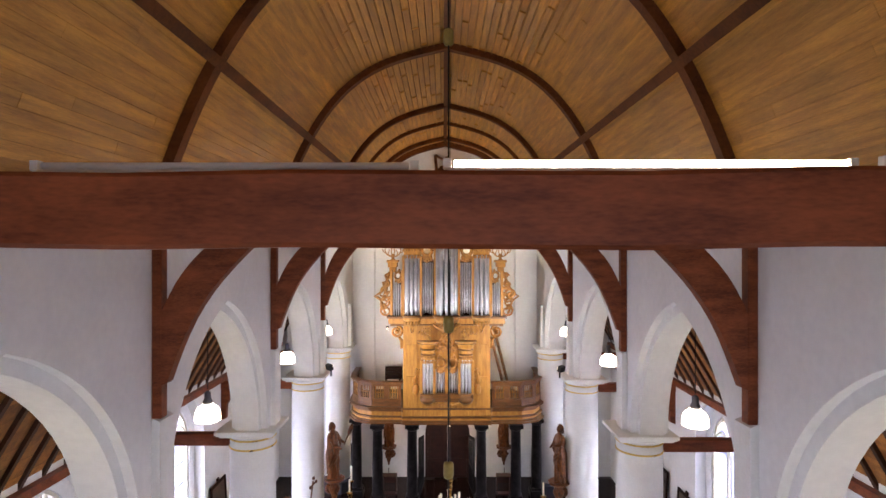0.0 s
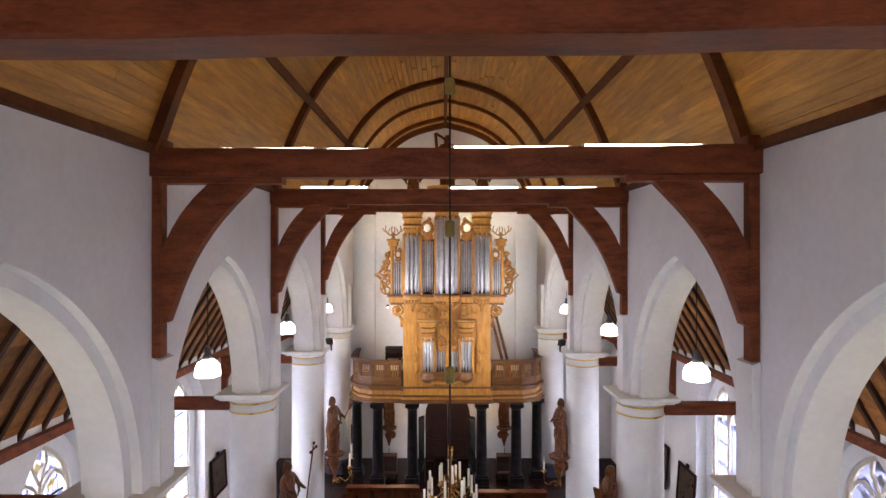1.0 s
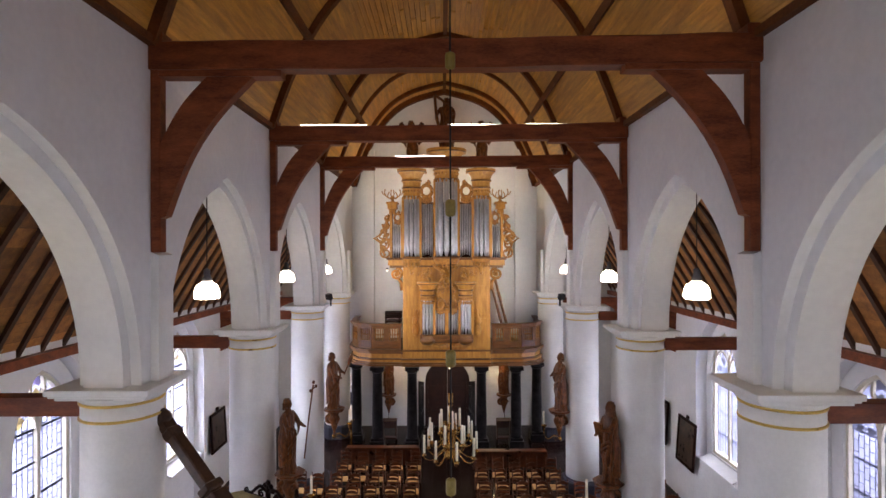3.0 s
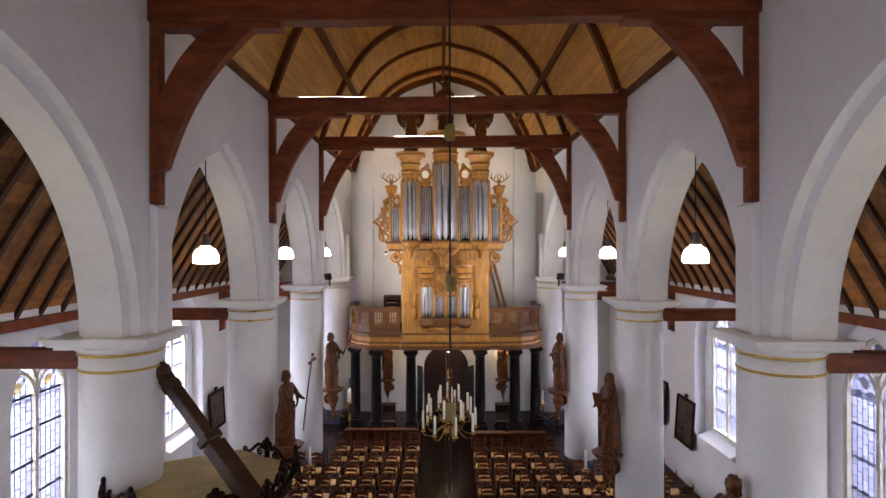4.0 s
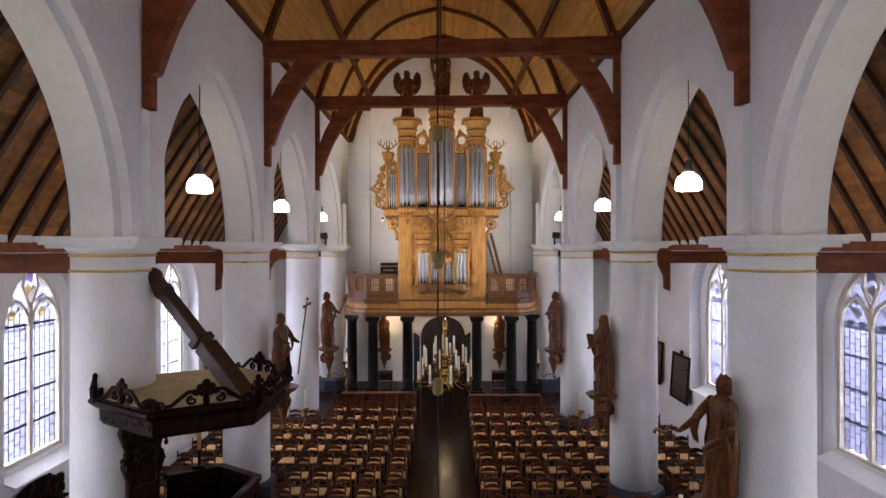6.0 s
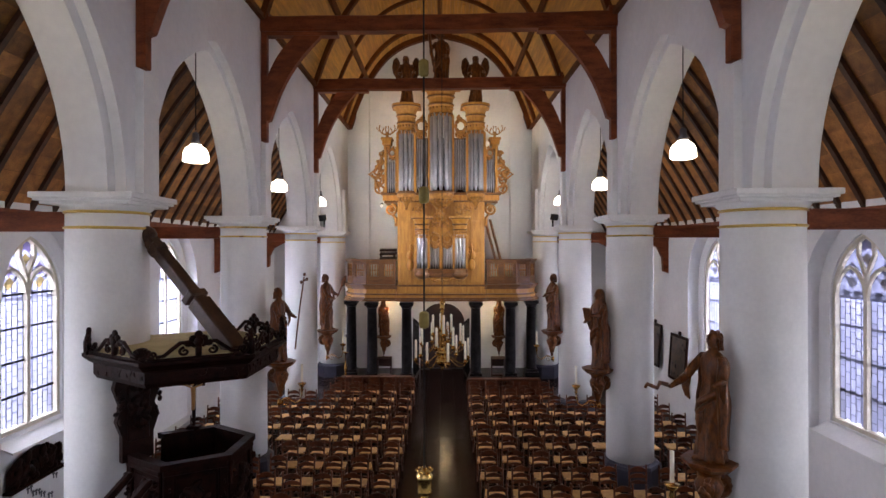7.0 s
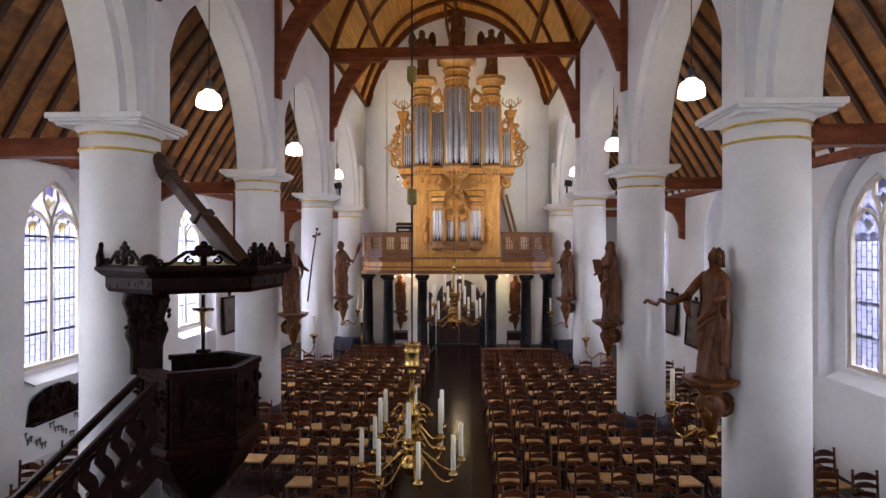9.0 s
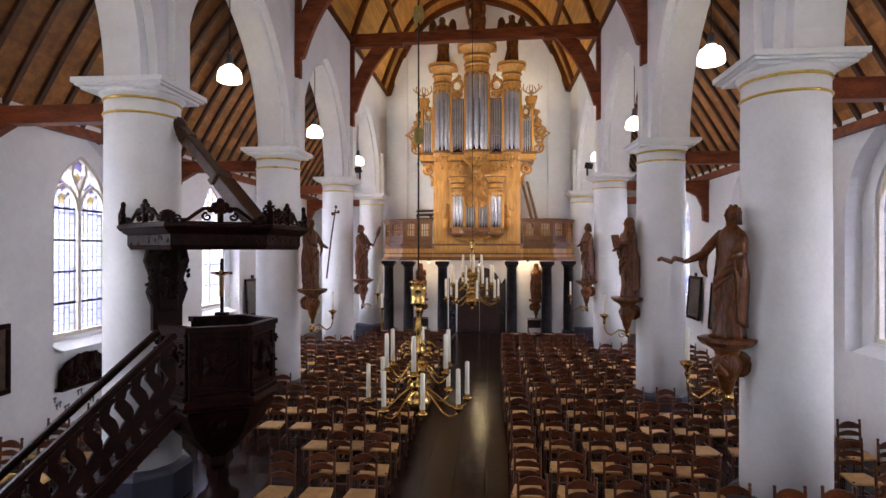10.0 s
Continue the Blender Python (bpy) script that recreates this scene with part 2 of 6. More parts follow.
def arch_points(w, rise, n=14):
    """A pointed arch of half width w: points from the left springing over the apex to the right one, with normals."""
    r = (w * w + rise * rise) / (2 * w)
    c = r - w
    top = math.atan2(rise, c)
    left = [(c - r * math.cos(top * i / n), r * math.sin(top * i / n), -math.cos(top * i / n), math.sin(top * i / n)) for i in range(n + 1)]
    left[-1] = (0.0, rise, 0.0, 1 / math.sin(top))
    right = [(-x, z, -nx, nz) for x, z, nx, nz in left[-2::-1]]
    return left + right


# ---- floor ----
bm = bm_new()
box(bm, -9.0, 9.2, BACK - 0.4, END + 0.5, FL - 0.4, FL - 0.012)
floor = structure("floor", bm, JOINT, "dark slate floor with shiny worn flagstones", "floor")

# ---- nave walls on their arcades ----
SP_W, SP_RISE = BAY / 2 - 0.50, 3.05
for side, nm in ((-1, "wall_south"), (1, "wall_north")):
    bm = bm_new()
    xs = [(HALF, 0.17), (HALF + 0.15, 0.17), (HALF + 0.155, 0.0), (HALF + WALL_T - 0.125, 0.0), (HALF + WALL_T - 0.12, 0.13), (HALF + WALL_T, 0.13)]
    pts = arch_points(SP_W, SP_RISE)
    for k in range(len(PILLARS) - 1):
        mid = (PILLARS[k] + PILLARS[k + 1]) / 2
        rings = []
        for xo, off in xs:
            x = X0 + side * xo
            rings.append([bm.verts.new((x, mid + p[0] + p[2] * off + sk(x), CAP + max(p[1] + p[3] * off, 0))) for p in pts])
        for a, b in zip(rings, rings[1:]):
            for i in range(len(pts) - 1):
                bm.faces.new((a[i], a[i + 1], b[i + 1], b[i])).smooth = False
        for ring, xo in ((rings[0], HALF), (rings[-1], HALF + WALL_T)):
            x = X0 + side * xo
            y0, y1 = PILLARS[k] + sk(x), PILLARS[k + 1] + sk(x)
            if k == len(PILLARS) - 2:
                y1 = END
            n = len(pts) // 2
            cl = [bm.verts.new((x, y, z)) for y, z in ((y0, CAP), (y0, PLATE), (ring[n].co.y, PLATE), (y1, PLATE), (y1, CAP))]
            bm.faces.new([cl[0], *ring[:n + 1], cl[2], cl[1]])
            bm.faces.new([cl[2], *ring[n:], cl[4], cl[3]])
        # underside beside the springing
        a, b = rings[0], rings[-1]
        for i, y in ((0, PILLARS[k]), (-1, PILLARS[k + 1])):
            q = [bm.verts.new((X0 + side * xo, y + sk(side * xo), CAP)) for xo in (HALF, HALF + WALL_T)]
            bm.faces.new((a[i], q[0], q[1], b[i]))
    # flat top
    box(bm, X0 + side * HALF, X0 + side * (HALF + WALL_T), PILLARS[0], END, PLATE, PLATE + 0.1)
    # solid choir wall behind
    box(bm, X0 + side * HALF, X0 + side * (HALF + WALL_T), BACK, PILLARS[0] - 0.15, FL, PLATE)
    wall = structure(nm, bm, PLASTER, "white plastered nave wall on pointed arches", "wall")
    for k, py in enumerate(PILLARS):
        if k < 1:
            continue
        bm = bm_new()
        x = X0 + side * HALF
        y = py + sk(side * HALF)
        prism(bm, [(x + side * 0.02, CAP), (x - side * 0.12, CAP), (x - side * 0.12, 7.60), (x + side * 0.02, 7.66)], "y", y - 0.10, y + 0.32)
        part("pilaster", bm, PLASTER_TRIM, wall)

# ---- pillars ----
def pillar(x, y):
    t = thing("pillar", "round white-painted pillar with square capital and dark base", "pillar", pose(x, y, FL), "pillars of the nave")
    bm = bm_new()
    lathe(bm, [(0.70, 0), (0.70, 0.46), (0.67, 0.52), (0.57, 0.56)], 8, a0=22.5, a1=382.5, smooth=False)
    part("base", bm, PLINTH, t, "dark blue-grey painted base")
    bm = bm_new()
    lathe(bm, [(0.54, 0.55), (0.535, 2.9), (0.525, 5.70), (0.525, 5.99)], 40)
    part("shaft", bm, PLASTER_TRIM, t)
    for z in (5.76, 5.975):
        bm = bm_new()
        lathe(bm, [(0.515, z - 0.022), (0.545, z - 0.015), (0.55, z), (0.545, z + 0.015), (0.515, z + 0.022)], 40)
        part("gilt_ring", bm, GOLD, t, "thin gilded ring")
    bm = bm_new()
    lathe(bm, [(0.52, 5.98), (0.53, 6.0), (0.57, 6.03), (0.59, 6.06), (0.59, 6.09)], 40)
    for h, z0, z1 in ((0.60, CAP - FL - 0.16, CAP - FL - 0.11), (0.655, CAP - FL - 0.114, CAP - FL - 0.075), (0.69, CAP - FL - 0.079, CAP - FL)):
        box(bm, -h, h, -h + 0.04, h - 0.06, z0, z1, 0.008)
    part("capital", bm, PLASTER_TRIM, t)
    return t


master = None
for side in (-1, 1):
    for k, py in enumerate(PILLARS):
        if k == 0:
            continue
        x = 0.02 + side * PX
        m = pose(x, py + sk(side * PX), FL)
        if master is None:
            master = pillar(x, py + sk(side * PX))
        else:
            copy_thing(master, m)

# ---- aisle walls with windows ----
WIN_W, SILL, SPRING, APEX = 0.84, 1.60, 4.08, 5.34
for side, nm in ((-1, "wall_south_aisle"), (1, "wall_north_aisle")):
    bm = bm_new()
    y_first, y_last = BACK, END + 0.4
    for x0, x1, w, sill, spring, apex in ((AISLE, AISLE + 0.32, 1.18, -0.15 if side < 0 else 1.36, 4.0, 5.72), (AISLE + 0.32, AISLE + 0.62, WIN_W, SILL, SPRING, APEX)):
        pts = arch_points(w, apex - spring)
        cuts = [y_first] + [(a + b) / 2 + sk(side * 8) for a, b in zip(WINDOWS, WINDOWS[1:])] + [y_last]
        for k, wy in enumerate(WINDOWS):
            wy = wy + sk(side * 8)
            outline = [(wy - w, sill)] + [(wy + p[0], spring + p[1]) for p in pts] + [(wy + w, sill)]
            n = len(outline) // 2
            rings = []
            for xx in (x0, x1):
                x = X0 + side * xx
                ring = [bm.verts.new((x, y, z)) for y, z in outline]
                rings.append(ring)
                lo, hi = cuts[k], cuts[k + 1]
                c = [bm.verts.new((x, y, z)) for y, z in ((lo, FL), (lo, 6.3), (wy, 6.3), (hi, 6.3), (hi, FL), (wy, FL))]
                mid_lo = bm.verts.new((x, wy, sill))
                bm.faces.new([c[5], c[0], c[1], c[2], *ring[n::-1], mid_lo])
                bm.faces.new([c[5], mid_lo, *ring[:n - 1:-1], c[2], c[3], c[4]])
            for i in range(len(outline)):
                j = (i + 1) % len(outline)
                bm.faces.new((rings[0][i], rings[0][j], rings[1][j], rings[1][i]))
    box(bm, X0 + side * AISLE, X0 + side * (AISLE + 0.62), BACK, END + 0.4, 6.3, 6.4)
    structure(nm, bm, PLASTER, "white plastered aisle wall with pointed windows", "wall")

# west wall, and an unseen east wall added with openings for fill lamps
bm = bm_new()
box(bm, -9.0, 9.2, END, END + 0.5, FL, 16.5)
for side in (-1, 1):
    box(bm, X0 + side * 3.20, X0 + side * 3.80, END - 0.26, END + 0.01, 3.6, 12.2)
structure("wall_west", bm, PLASTER, "white plastered end wall behind the organ", "wall")
# openings made up to let the fill lamps shine in
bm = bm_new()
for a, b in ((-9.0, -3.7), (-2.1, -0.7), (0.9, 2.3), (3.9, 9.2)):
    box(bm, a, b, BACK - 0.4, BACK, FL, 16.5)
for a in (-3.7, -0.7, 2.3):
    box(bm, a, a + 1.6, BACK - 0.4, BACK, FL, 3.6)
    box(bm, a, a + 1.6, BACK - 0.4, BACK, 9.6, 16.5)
structure("wall_east", bm, PLASTER, "unseen white choir wall added with openings for fill lamps", "wall")

# ---- nave ceiling ----
APEX_Z = 14.95


def vault(u):
    """Half profile of the wooden vault: u from 0 (wall) to 1 (ridge), x off the axis and height."""
    x = HALF * (1 - u)
    s = x / HALF
    return x, PLATE + 0.05 + (APEX_Z - PLATE - 0.05) * (1 - 0.22 * s - 0.78 * s ** 3.6)


# profile of even arc length
fine_prof = [vault(i / 400) for i in range(401)]
arc = [0.0]
for p, q in zip(fine_prof, fine_prof[1:]):
    arc.append(arc[-1] + math.hypot(q[0] - p[0], q[1] - p[1]))
STRIPS = 42


def prof_at(s):
    s = s * arc[-1]
    i = min(range(len(arc)), key=lambda k: abs(arc[k] - s))
    return fine_prof[i]


edge = [prof_at(i / STRIPS) for i in range(STRIPS + 1)]
bm = bm_new()
rng = random.Random(4)
for side in (-1, 1):
    for i in range(STRIPS):
        (xa, za), (xb, zb) = edge[i], edge[i + 1]
        dx, dz = xb - xa, zb - za
        ln = math.hypot(dx, dz)
        ux, uz = dx / ln, dz / ln
        nx, nz = uz, -ux
        y = BACK - rng.uniform(0, 3)
        while y < END:
            y1 = y + rng.choice((2.7, 4.1, 5.45, 3.3))
            lift = rng.uniform(0.0, 0.004)
            g = 0.0035
            ya, yb = max(y, BACK), min(y1, END) - 0.004
            if yb > ya:
                c = []
                for (px, pz) in ((xa + ux * g, za + uz * g), (xb - ux * g, zb - uz * g)):
                    for off in (0.0, 0.04):
                        q = off - lift
                        c.append((X0 + side * (px + nx * q), pz - nz * q))
                v = [bm.verts.new((cx, yy, cz)) for yy in (ya, yb) for cx, cz in c]
                bm.faces.new((v[0], v[2], v[6], v[4]))
                bm.faces.new((v[0], v[1], v[3], v[2]))
                bm.faces.new((v[4], v[6], v[7], v[5]))
                bm.faces.new((v[0], v[4], v[5], v[1]))
                bm.faces.new((v[2], v[3], v[7], v[6]))
            y = y1
for side in (-1, 1):
    for i in range(STRIPS):
        (xa, za), (xb, zb) = edge[i], edge[i + 1]
        v = [bm.verts.new((X0 + side * x * 1.012, y, z + 0.05)) for y in (BACK - 0.3, END + 0.3) for x, z in ((xa, za), (xb, zb))]
        bm.faces.new((v[0], v[1], v[3], v[2]))
structure("ceiling", bm, PLANK, "pointed barrel ceiling of varnished pine planks", "ceiling")

def arch_rib(y, w, d, name):
    bm = bm_new()
    prof = [prof_at(i / 24) for i in range(25)]
    for side in (-1, 1):
        rings = []
        for i, (x, z) in enumerate(prof):
            a, b = prof[max(i - 1, 0)], prof[min(i + 1, 24)]
            tx, tz = b[0] - a[0], b[1] - a[1]
            ln = math.hypot(tx, tz)
            if i == 24:
                nx, nz = 0, -1
            else:
                nx, nz = -tz / ln, tx / ln
            rings.append([bm.verts.new((X0 + side * (x + nx * o), y + yy, z + nz * o)) for o, yy in ((-0.03, -w / 2), (d, -w / 2), (d, w / 2), (-0.03, w / 2))])
        for a, b in zip(rings, rings[1:]):
            for k in range(4):
                bm.faces.new((a[k], a[(k + 1) % 4], b[(k + 1) % 4], b[k]))
    ob = finish(name, bm, RIB)
    return tagged(ob, "dark curved wooden ceiling rib", "ceiling rib", "ribs of the nave ceiling", "structure")


for k, py in enumerate(PILLARS):
    arch_rib(py, 0.20, 0.15, "ceiling_rib")
arch_rib(21.4, 0.14, 0.12, "ceiling_rib")
arch_rib(END - 0.15, 0.25, 0.22, "ceiling_rib")
for side in (-1, 1):
    x, z = 3.32, vault(1 - 3.32 / HALF)[1]
    bm = bm_new()
    obox(bm, pose(X0 + side * (x - 0.02), (BACK + END) / 2, z - 0.05, 0, side * 52, 0), 0.16, END - BACK, 0.24)
    tagged(finish("purlin", bm, RIB), "dark lengthwise ceiling purlin", "purlin", "purlins", "structure")
    bm = bm_new()
    box(bm, X0 + side * (HALF + 0.01), X0 + side * (HALF - 0.12), BACK, END, PLATE - 0.02, PLATE + 0.10)
    tagged(finish("wall_plate", bm, RIB), "dark wooden wall plate under the ceiling", "wall plate", "wall plates", "structure")
bm = bm_new()
box(bm, X0 - 0.07, X0 + 0.07, BACK, END, APEX_Z - 0.13, APEX_Z + 0.02)
tagged(finish("ridge_beam", bm, RIB), "dark ridge beam along the ceiling", "ridge beam", kind="structure")

# ---- tie beams with posts and braces ----
TUBES = {2.4: [(-1.98, -0.22), (-0.07, 1.76), (1.86, 3.5)], 7.85: [(-3.30, -1.96), (-1.80, -0.48), (0.03, 1.71), (1.88, 3.58)],
         13.3: [(-3.55, -1.92), (0.04, 1.72), (1.88, 3.58)], 18.75: [(-1.7, 0.0)]}


def truss(py, z0, z1):
    t = thing("tie_beam", "red-brown wooden tie beam with posts and curved braces", "tie beam", pose(X0, py, 0), "tie beams of the nave")
    bm = bm_new()
    n = 12
    rings = []
    for i in range(n + 1):
        x = -HALF - 0.1 + (2 * HALF + 0.2) * i / n
        sag = 0.03 * math.sin(math.pi * i / n) + 0.008 * math.sin(i * 2.1)
        rings.append([bm.verts.new((x, sk(x + X0) + yy, zz - sag)) for yy, zz in ((-0.15, z0), (-0.15, z1 - 0.02), (-0.13, z1), (0.13, z1), (0.15, z1 - 0.02), (0.15, z0), (0.13, z0 - 0.02), (-0.13, z0 - 0.02))])
    for a, b in zip(rings, rings[1:]):
        for k in range(8):
            bm.faces.new((a[k], a[(k + 1) % 8], b[(k + 1) % 8], b[k]))
    bm.faces.new(rings[0])
    bm.faces.new(rings[-1])
    part("beam", bm, BEAM, t)
    for side in (-1, 1):
        yy = sk(X0 + side * 4)
        bm = bm_new()
        box(bm, side * HALF, side * (HALF - 0.14), yy - 0.09, yy + 0.09, 7.64, z0, 0.012)
        box(bm, side * HALF, side * (HALF - 0.20), yy - 0.15, yy + 0.15, z0 - 0.02, z1 + 0.12, 0.01)
        part("post", bm, BEAM, t)
        bm = bm_new()
        box(bm, side * (HALF - 0.13), side * (HALF - 1.85), yy - 0.13, yy + 0.13, z0 - 0.12, z0 - 0.03, 0.01)
        part("bolster", bm, BEAM, t)
        bm = bm_new()
        outer, inner = [], []
        for i in range(11):
            u = i / 10
            bow = math.sin(math.pi * u)
            outer.append((HALF - 0.14 - 0.66 * u + 0.05 * bow, 9.16 + (z0 - 0.12 - 9.16) * u + 0.05 * bow))
            inner.append((HALF - 0.22 - 1.22 * u + 0.14 * bow, 8.15 + (z0 - 0.12 - 8.15) * u + 0.10 * bow))
        poly = [(side * x, z) for x, z in outer + inner[::-1] + [(HALF - 0.14, 8.12)]]
        prism(bm, poly, "y", yy - 0.09, yy + 0.09)
        part("brace", bm, BEAM, t)
    return t


for py in PILLARS:
    if py > 20:
        continue
    if abs(py - 2.4) < 0.01:
        truss(py, 10.10, 10.40)
    else:
        truss(py, *{13.3: (10.29, 10.63), 18.75: (10.47, 10.80)}.get(round(py, 2), (10.23, 10.61)))
for py, spans in TUBES.items():
    z = {2.4: 10.44, 7.85: 10.61, 13.3: 10.66, 18.75: 10.83}[py]
    for a, b in spans:
        t = thing("tube_light", "lit white fluorescent tube lying on a tie beam", "tube light", pose(X0 + (a + b) / 2, py + 0.15 + sk((a + b) / 2), z - 0.045 + {2.4: -0.015, 7.85: 0.028 if a > 1.8 else -0.004 if -2 < a < -1 else 0.013, 13.3: 0.012 if a < -3 else -0.014, 18.75: -0.018}[py]), "tube lights on the tie beams")
        h = (b - a) / 2
        bm = bm_new()
        box(bm, -h, h, -0.03, 0.03, 0.0, 0.035, 0.004)
        part("batten", bm, PLASTER_TRIM, t)
        bm = bm_new()
        tube(bm, [(-h + 0.03, 0, 0.055), (h - 0.03, 0, 0.055)], 0.017, 10)
        part("tube", bm, TUBE_BOOST if py > 18 else TUBE if a > -1.9 or py > 3 else PLASTER_TRIM, t, "glowing glass tube" if a > -1.9 or py > 3 else "unlit glass tube")
        for s in (-1, 1):
            bm = bm_new()
            box(bm, s * h - 0.02, s * h + 0.02, -0.02, 0.02, 0.03, 0.08, 0.004)
            part("end_cap", bm, PLASTER_TRIM, t)

# ---- aisle roofs ----
def aisle_prof(u):
    """From the aisle wall (u 0) up to the nave wall (u 1), slightly hollow."""
    x = AISLE + 0.1 - (AISLE + 0.1 - HALF - WALL_T + 0.05) * u
    return x, 5.62 + 4.0 * (1 - (1 - u) ** 1.25) * 0.98 + 0.0


for side, nm in ((-1, "ceiling_south_aisle"), (1, "ceiling_north_aisle")):
    bm = bm_new()
    n = 14
    for i in range(n):
        (xa, za), (xb, zb) = aisle_prof(i / n), aisle_prof((i + 1) / n)
        y = BACK
        while y < END:
            y1 = min(y + rng.choice((2.0, 2.7, 3.6)), END)
            lift = rng.uniform(0, 0.012)
            v = [bm.verts.new((X0 + side * x, yy, z + 0.13 - lift)) for yy in (y, y1 - 0.005) for x, z in ((xa, za), (xb, zb - 0.012))]
            bm.faces.new((v[0], v[1], v[3], v[2]))
            y = y1
    v = [bm.verts.new((X0 + side * x, y, z + 0.2)) for y in (BACK, END) for x, z in (aisle_prof(0), aisle_prof(0.5), aisle_prof(1))]
    bm.faces.new((v[0], v[1], v[4], v[3]))
    bm.faces.new((v[1], v[2], v[5], v[4]))
    roof = structure(nm, bm, AISLE_BOARD, "sloping aisle roof of brown boards", "ceiling")
    bm = bm_new()
    y = BACK + 0.3
    while y < END:
        rings = []
        for i in range(9):
            x, z = aisle_prof(i / 8)
            rings.append([bm.verts.new((X0 + side * x, y + yy, z + zz)) for yy, zz in ((-0.05, 0.12), (-0.05, -0.02), (0.05, -0.02), (0.05, 0.12))])
        for a, b in zip(rings, rings[1:]):
            for k in range(4):
                bm.faces.new((a[k], a[(k + 1) % 4], b[(k + 1) % 4], b[k]))
        y += 0.60
    tagged(finish("aisle_rafters", bm, RAFTER), "dark closely spaced curved aisle rafters", "rafters", "aisle rafters", "stuff")
    for py in PILLARS[1:]:
        yy = py + sk(side * 6)
        t = thing("aisle_beam", "dark aisle tie beam with wall post and bracket", "tie beam", pose(X0, yy, 0), "tie beams of the aisles")
        bm = bm_new()
        a, b = sorted((side * (PX + 0.45), side * (AISLE + 0.02)))
        box(bm, a, b, -0.12, 0.12, 5.32, 5.60, 0.012)
        part("beam", bm, BEAM, t)
        bm = bm_new()
        w = AISLE
        prism(bm, [(side * w, 4.25), (side * (w - 0.16), 4.32), (side * (w - 0.18), 4.75), (side * (w - 0.35), 5.1), (side * (w - 0.75), 5.32), (side * w, 5.32)], "y", -0.09, 0.09)
        part("bracket", bm, BEAM, t)
    bm = bm_new()
    a, b = sorted((X0 + side * (AISLE + 0.02), X0 + side * (AISLE - 0.16)))
    box(bm, a, b, BACK, END, 5.60, 5.78)
    tagged(finish("wall_plate", bm, BEAM), "dark wooden wall plate under the aisle roof", "wall plate", "wall plates", "structure")

# ---- organ gallery ----
OX, OY = 0.15, 22.56
GY = 22.80


def scroll(bm, c, r, turns=1.6, thick=0.05, flip=1, start=0.0, axis="y"):
    """A carved volute in the plane across the given axis."""
    pts = []
    n = int(14 * turns)
    for i in range(n + 1):
        a = radians(start) + flip * 2 * math.pi * turns * i / n
        rr = r * (1 - 0.82 * i / n)
        u, v = rr * math.cos(a), rr * math.sin(a)
        pts.append((c[0] + u, c[1], c[2] + v) if axis == "y" else (c[0], c[1] + u, c[2] + v))
    return tube(bm, pts, thick, 6, thick * 0.55)


def leafy(bm, c, w, h, seed, n=9, depth=0.06):
    """A clump of carved leaves."""
    r = random.Random(seed)
    for i in range(n):
        a = r.uniform(0, 2 * math.pi)
        rad = math.sqrt(r.random())
        p = (c[0] + w / 2 * rad * math.cos(a), c[1] + r.uniform(-depth, depth) * 0.5, c[2] + h / 2 * rad * math.sin(a))
        ball(bm, p, 1, 6, 5, (min(w, h) * 0.16, depth, min(w, h) * 0.30), Matrix.Rotation(r.uniform(-1.2, 1.2), 4, "Y"))
    return bm


def ear(bm, x, y, z, r, thick, s):
    """A carved ear: an open ring on a full bowl, with a curled tip."""
    tube(bm, [(x + r * math.cos(radians(a)), y, z + 1.15 * r * math.sin(radians(a))) for a in range(0, 361, 24)], thick, 8)
    ball(bm, (x, y + 0.02, z - r * 1.55), 1, 12, 8, (r * 1.12, thick * 1.3, r * 0.85))
    for k in range(5):
        u = k / 2 - 1
        ball(bm, (x + u * r * 0.9, y - thick * 0.5, z - r * (2.25 - 0.45 * abs(u))), 1, 6, 5, (r * 0.22, thick * 0.8, r * 0.34))
    scroll(bm, (x - s * r * 0.15, y - 0.02, z + r * 1.45), r * 0.52, 1.2, thick * 0.8, s, 90)
    ball(bm, (x - s * r * 0.15, y - 0.03, z + r * 1.45), r * 0.25, 8, 6)
    return bm


def gallery_plan(grow):
    half = [(1.80, -0.10), (1.86, 0.0), (3.05, 0.05), (3.62, 0.35), (3.95, 0.95), (4.02, 1.75), (4.02, 3.2)]
    pts = []
    for x, y in half:
        pts.append((x + (grow if x > 3 else 0), y - grow))
    return [(-x, y) for x, y in pts[::-1]] + pts


gallery = thing("organ_gallery", "honey-coloured oak organ gallery on black columns", "gallery", pose(OX, GY, 0.04))
for z0, z1, g, mt in ((2.90, 2.97, 0.17, OAK_DARK), (2.97, 3.04, 0.11, OAK_DARK), (3.04, 3.14, 0.05, OAK), (3.14, 3.20, 0.10, OAK_DARK), (3.20, 3.38, 0.02, OAK), (3.38, 3.44, 0.06, OAK_DARK), (3.44, 3.50, 0.11, OAK_DARK), (3.50, 3.58, 0.15, OAK_DARK)):
    bm = bm_new()
    prism(bm, gallery_plan(g), "z", z0, z1)
    part("cornice", bm, mt, gallery)
half_rail = [(1.86, 0.0), (3.05, 0.05), (3.62, 0.35), (3.95, 0.95), (4.02, 1.75), (4.02, 3.2)]
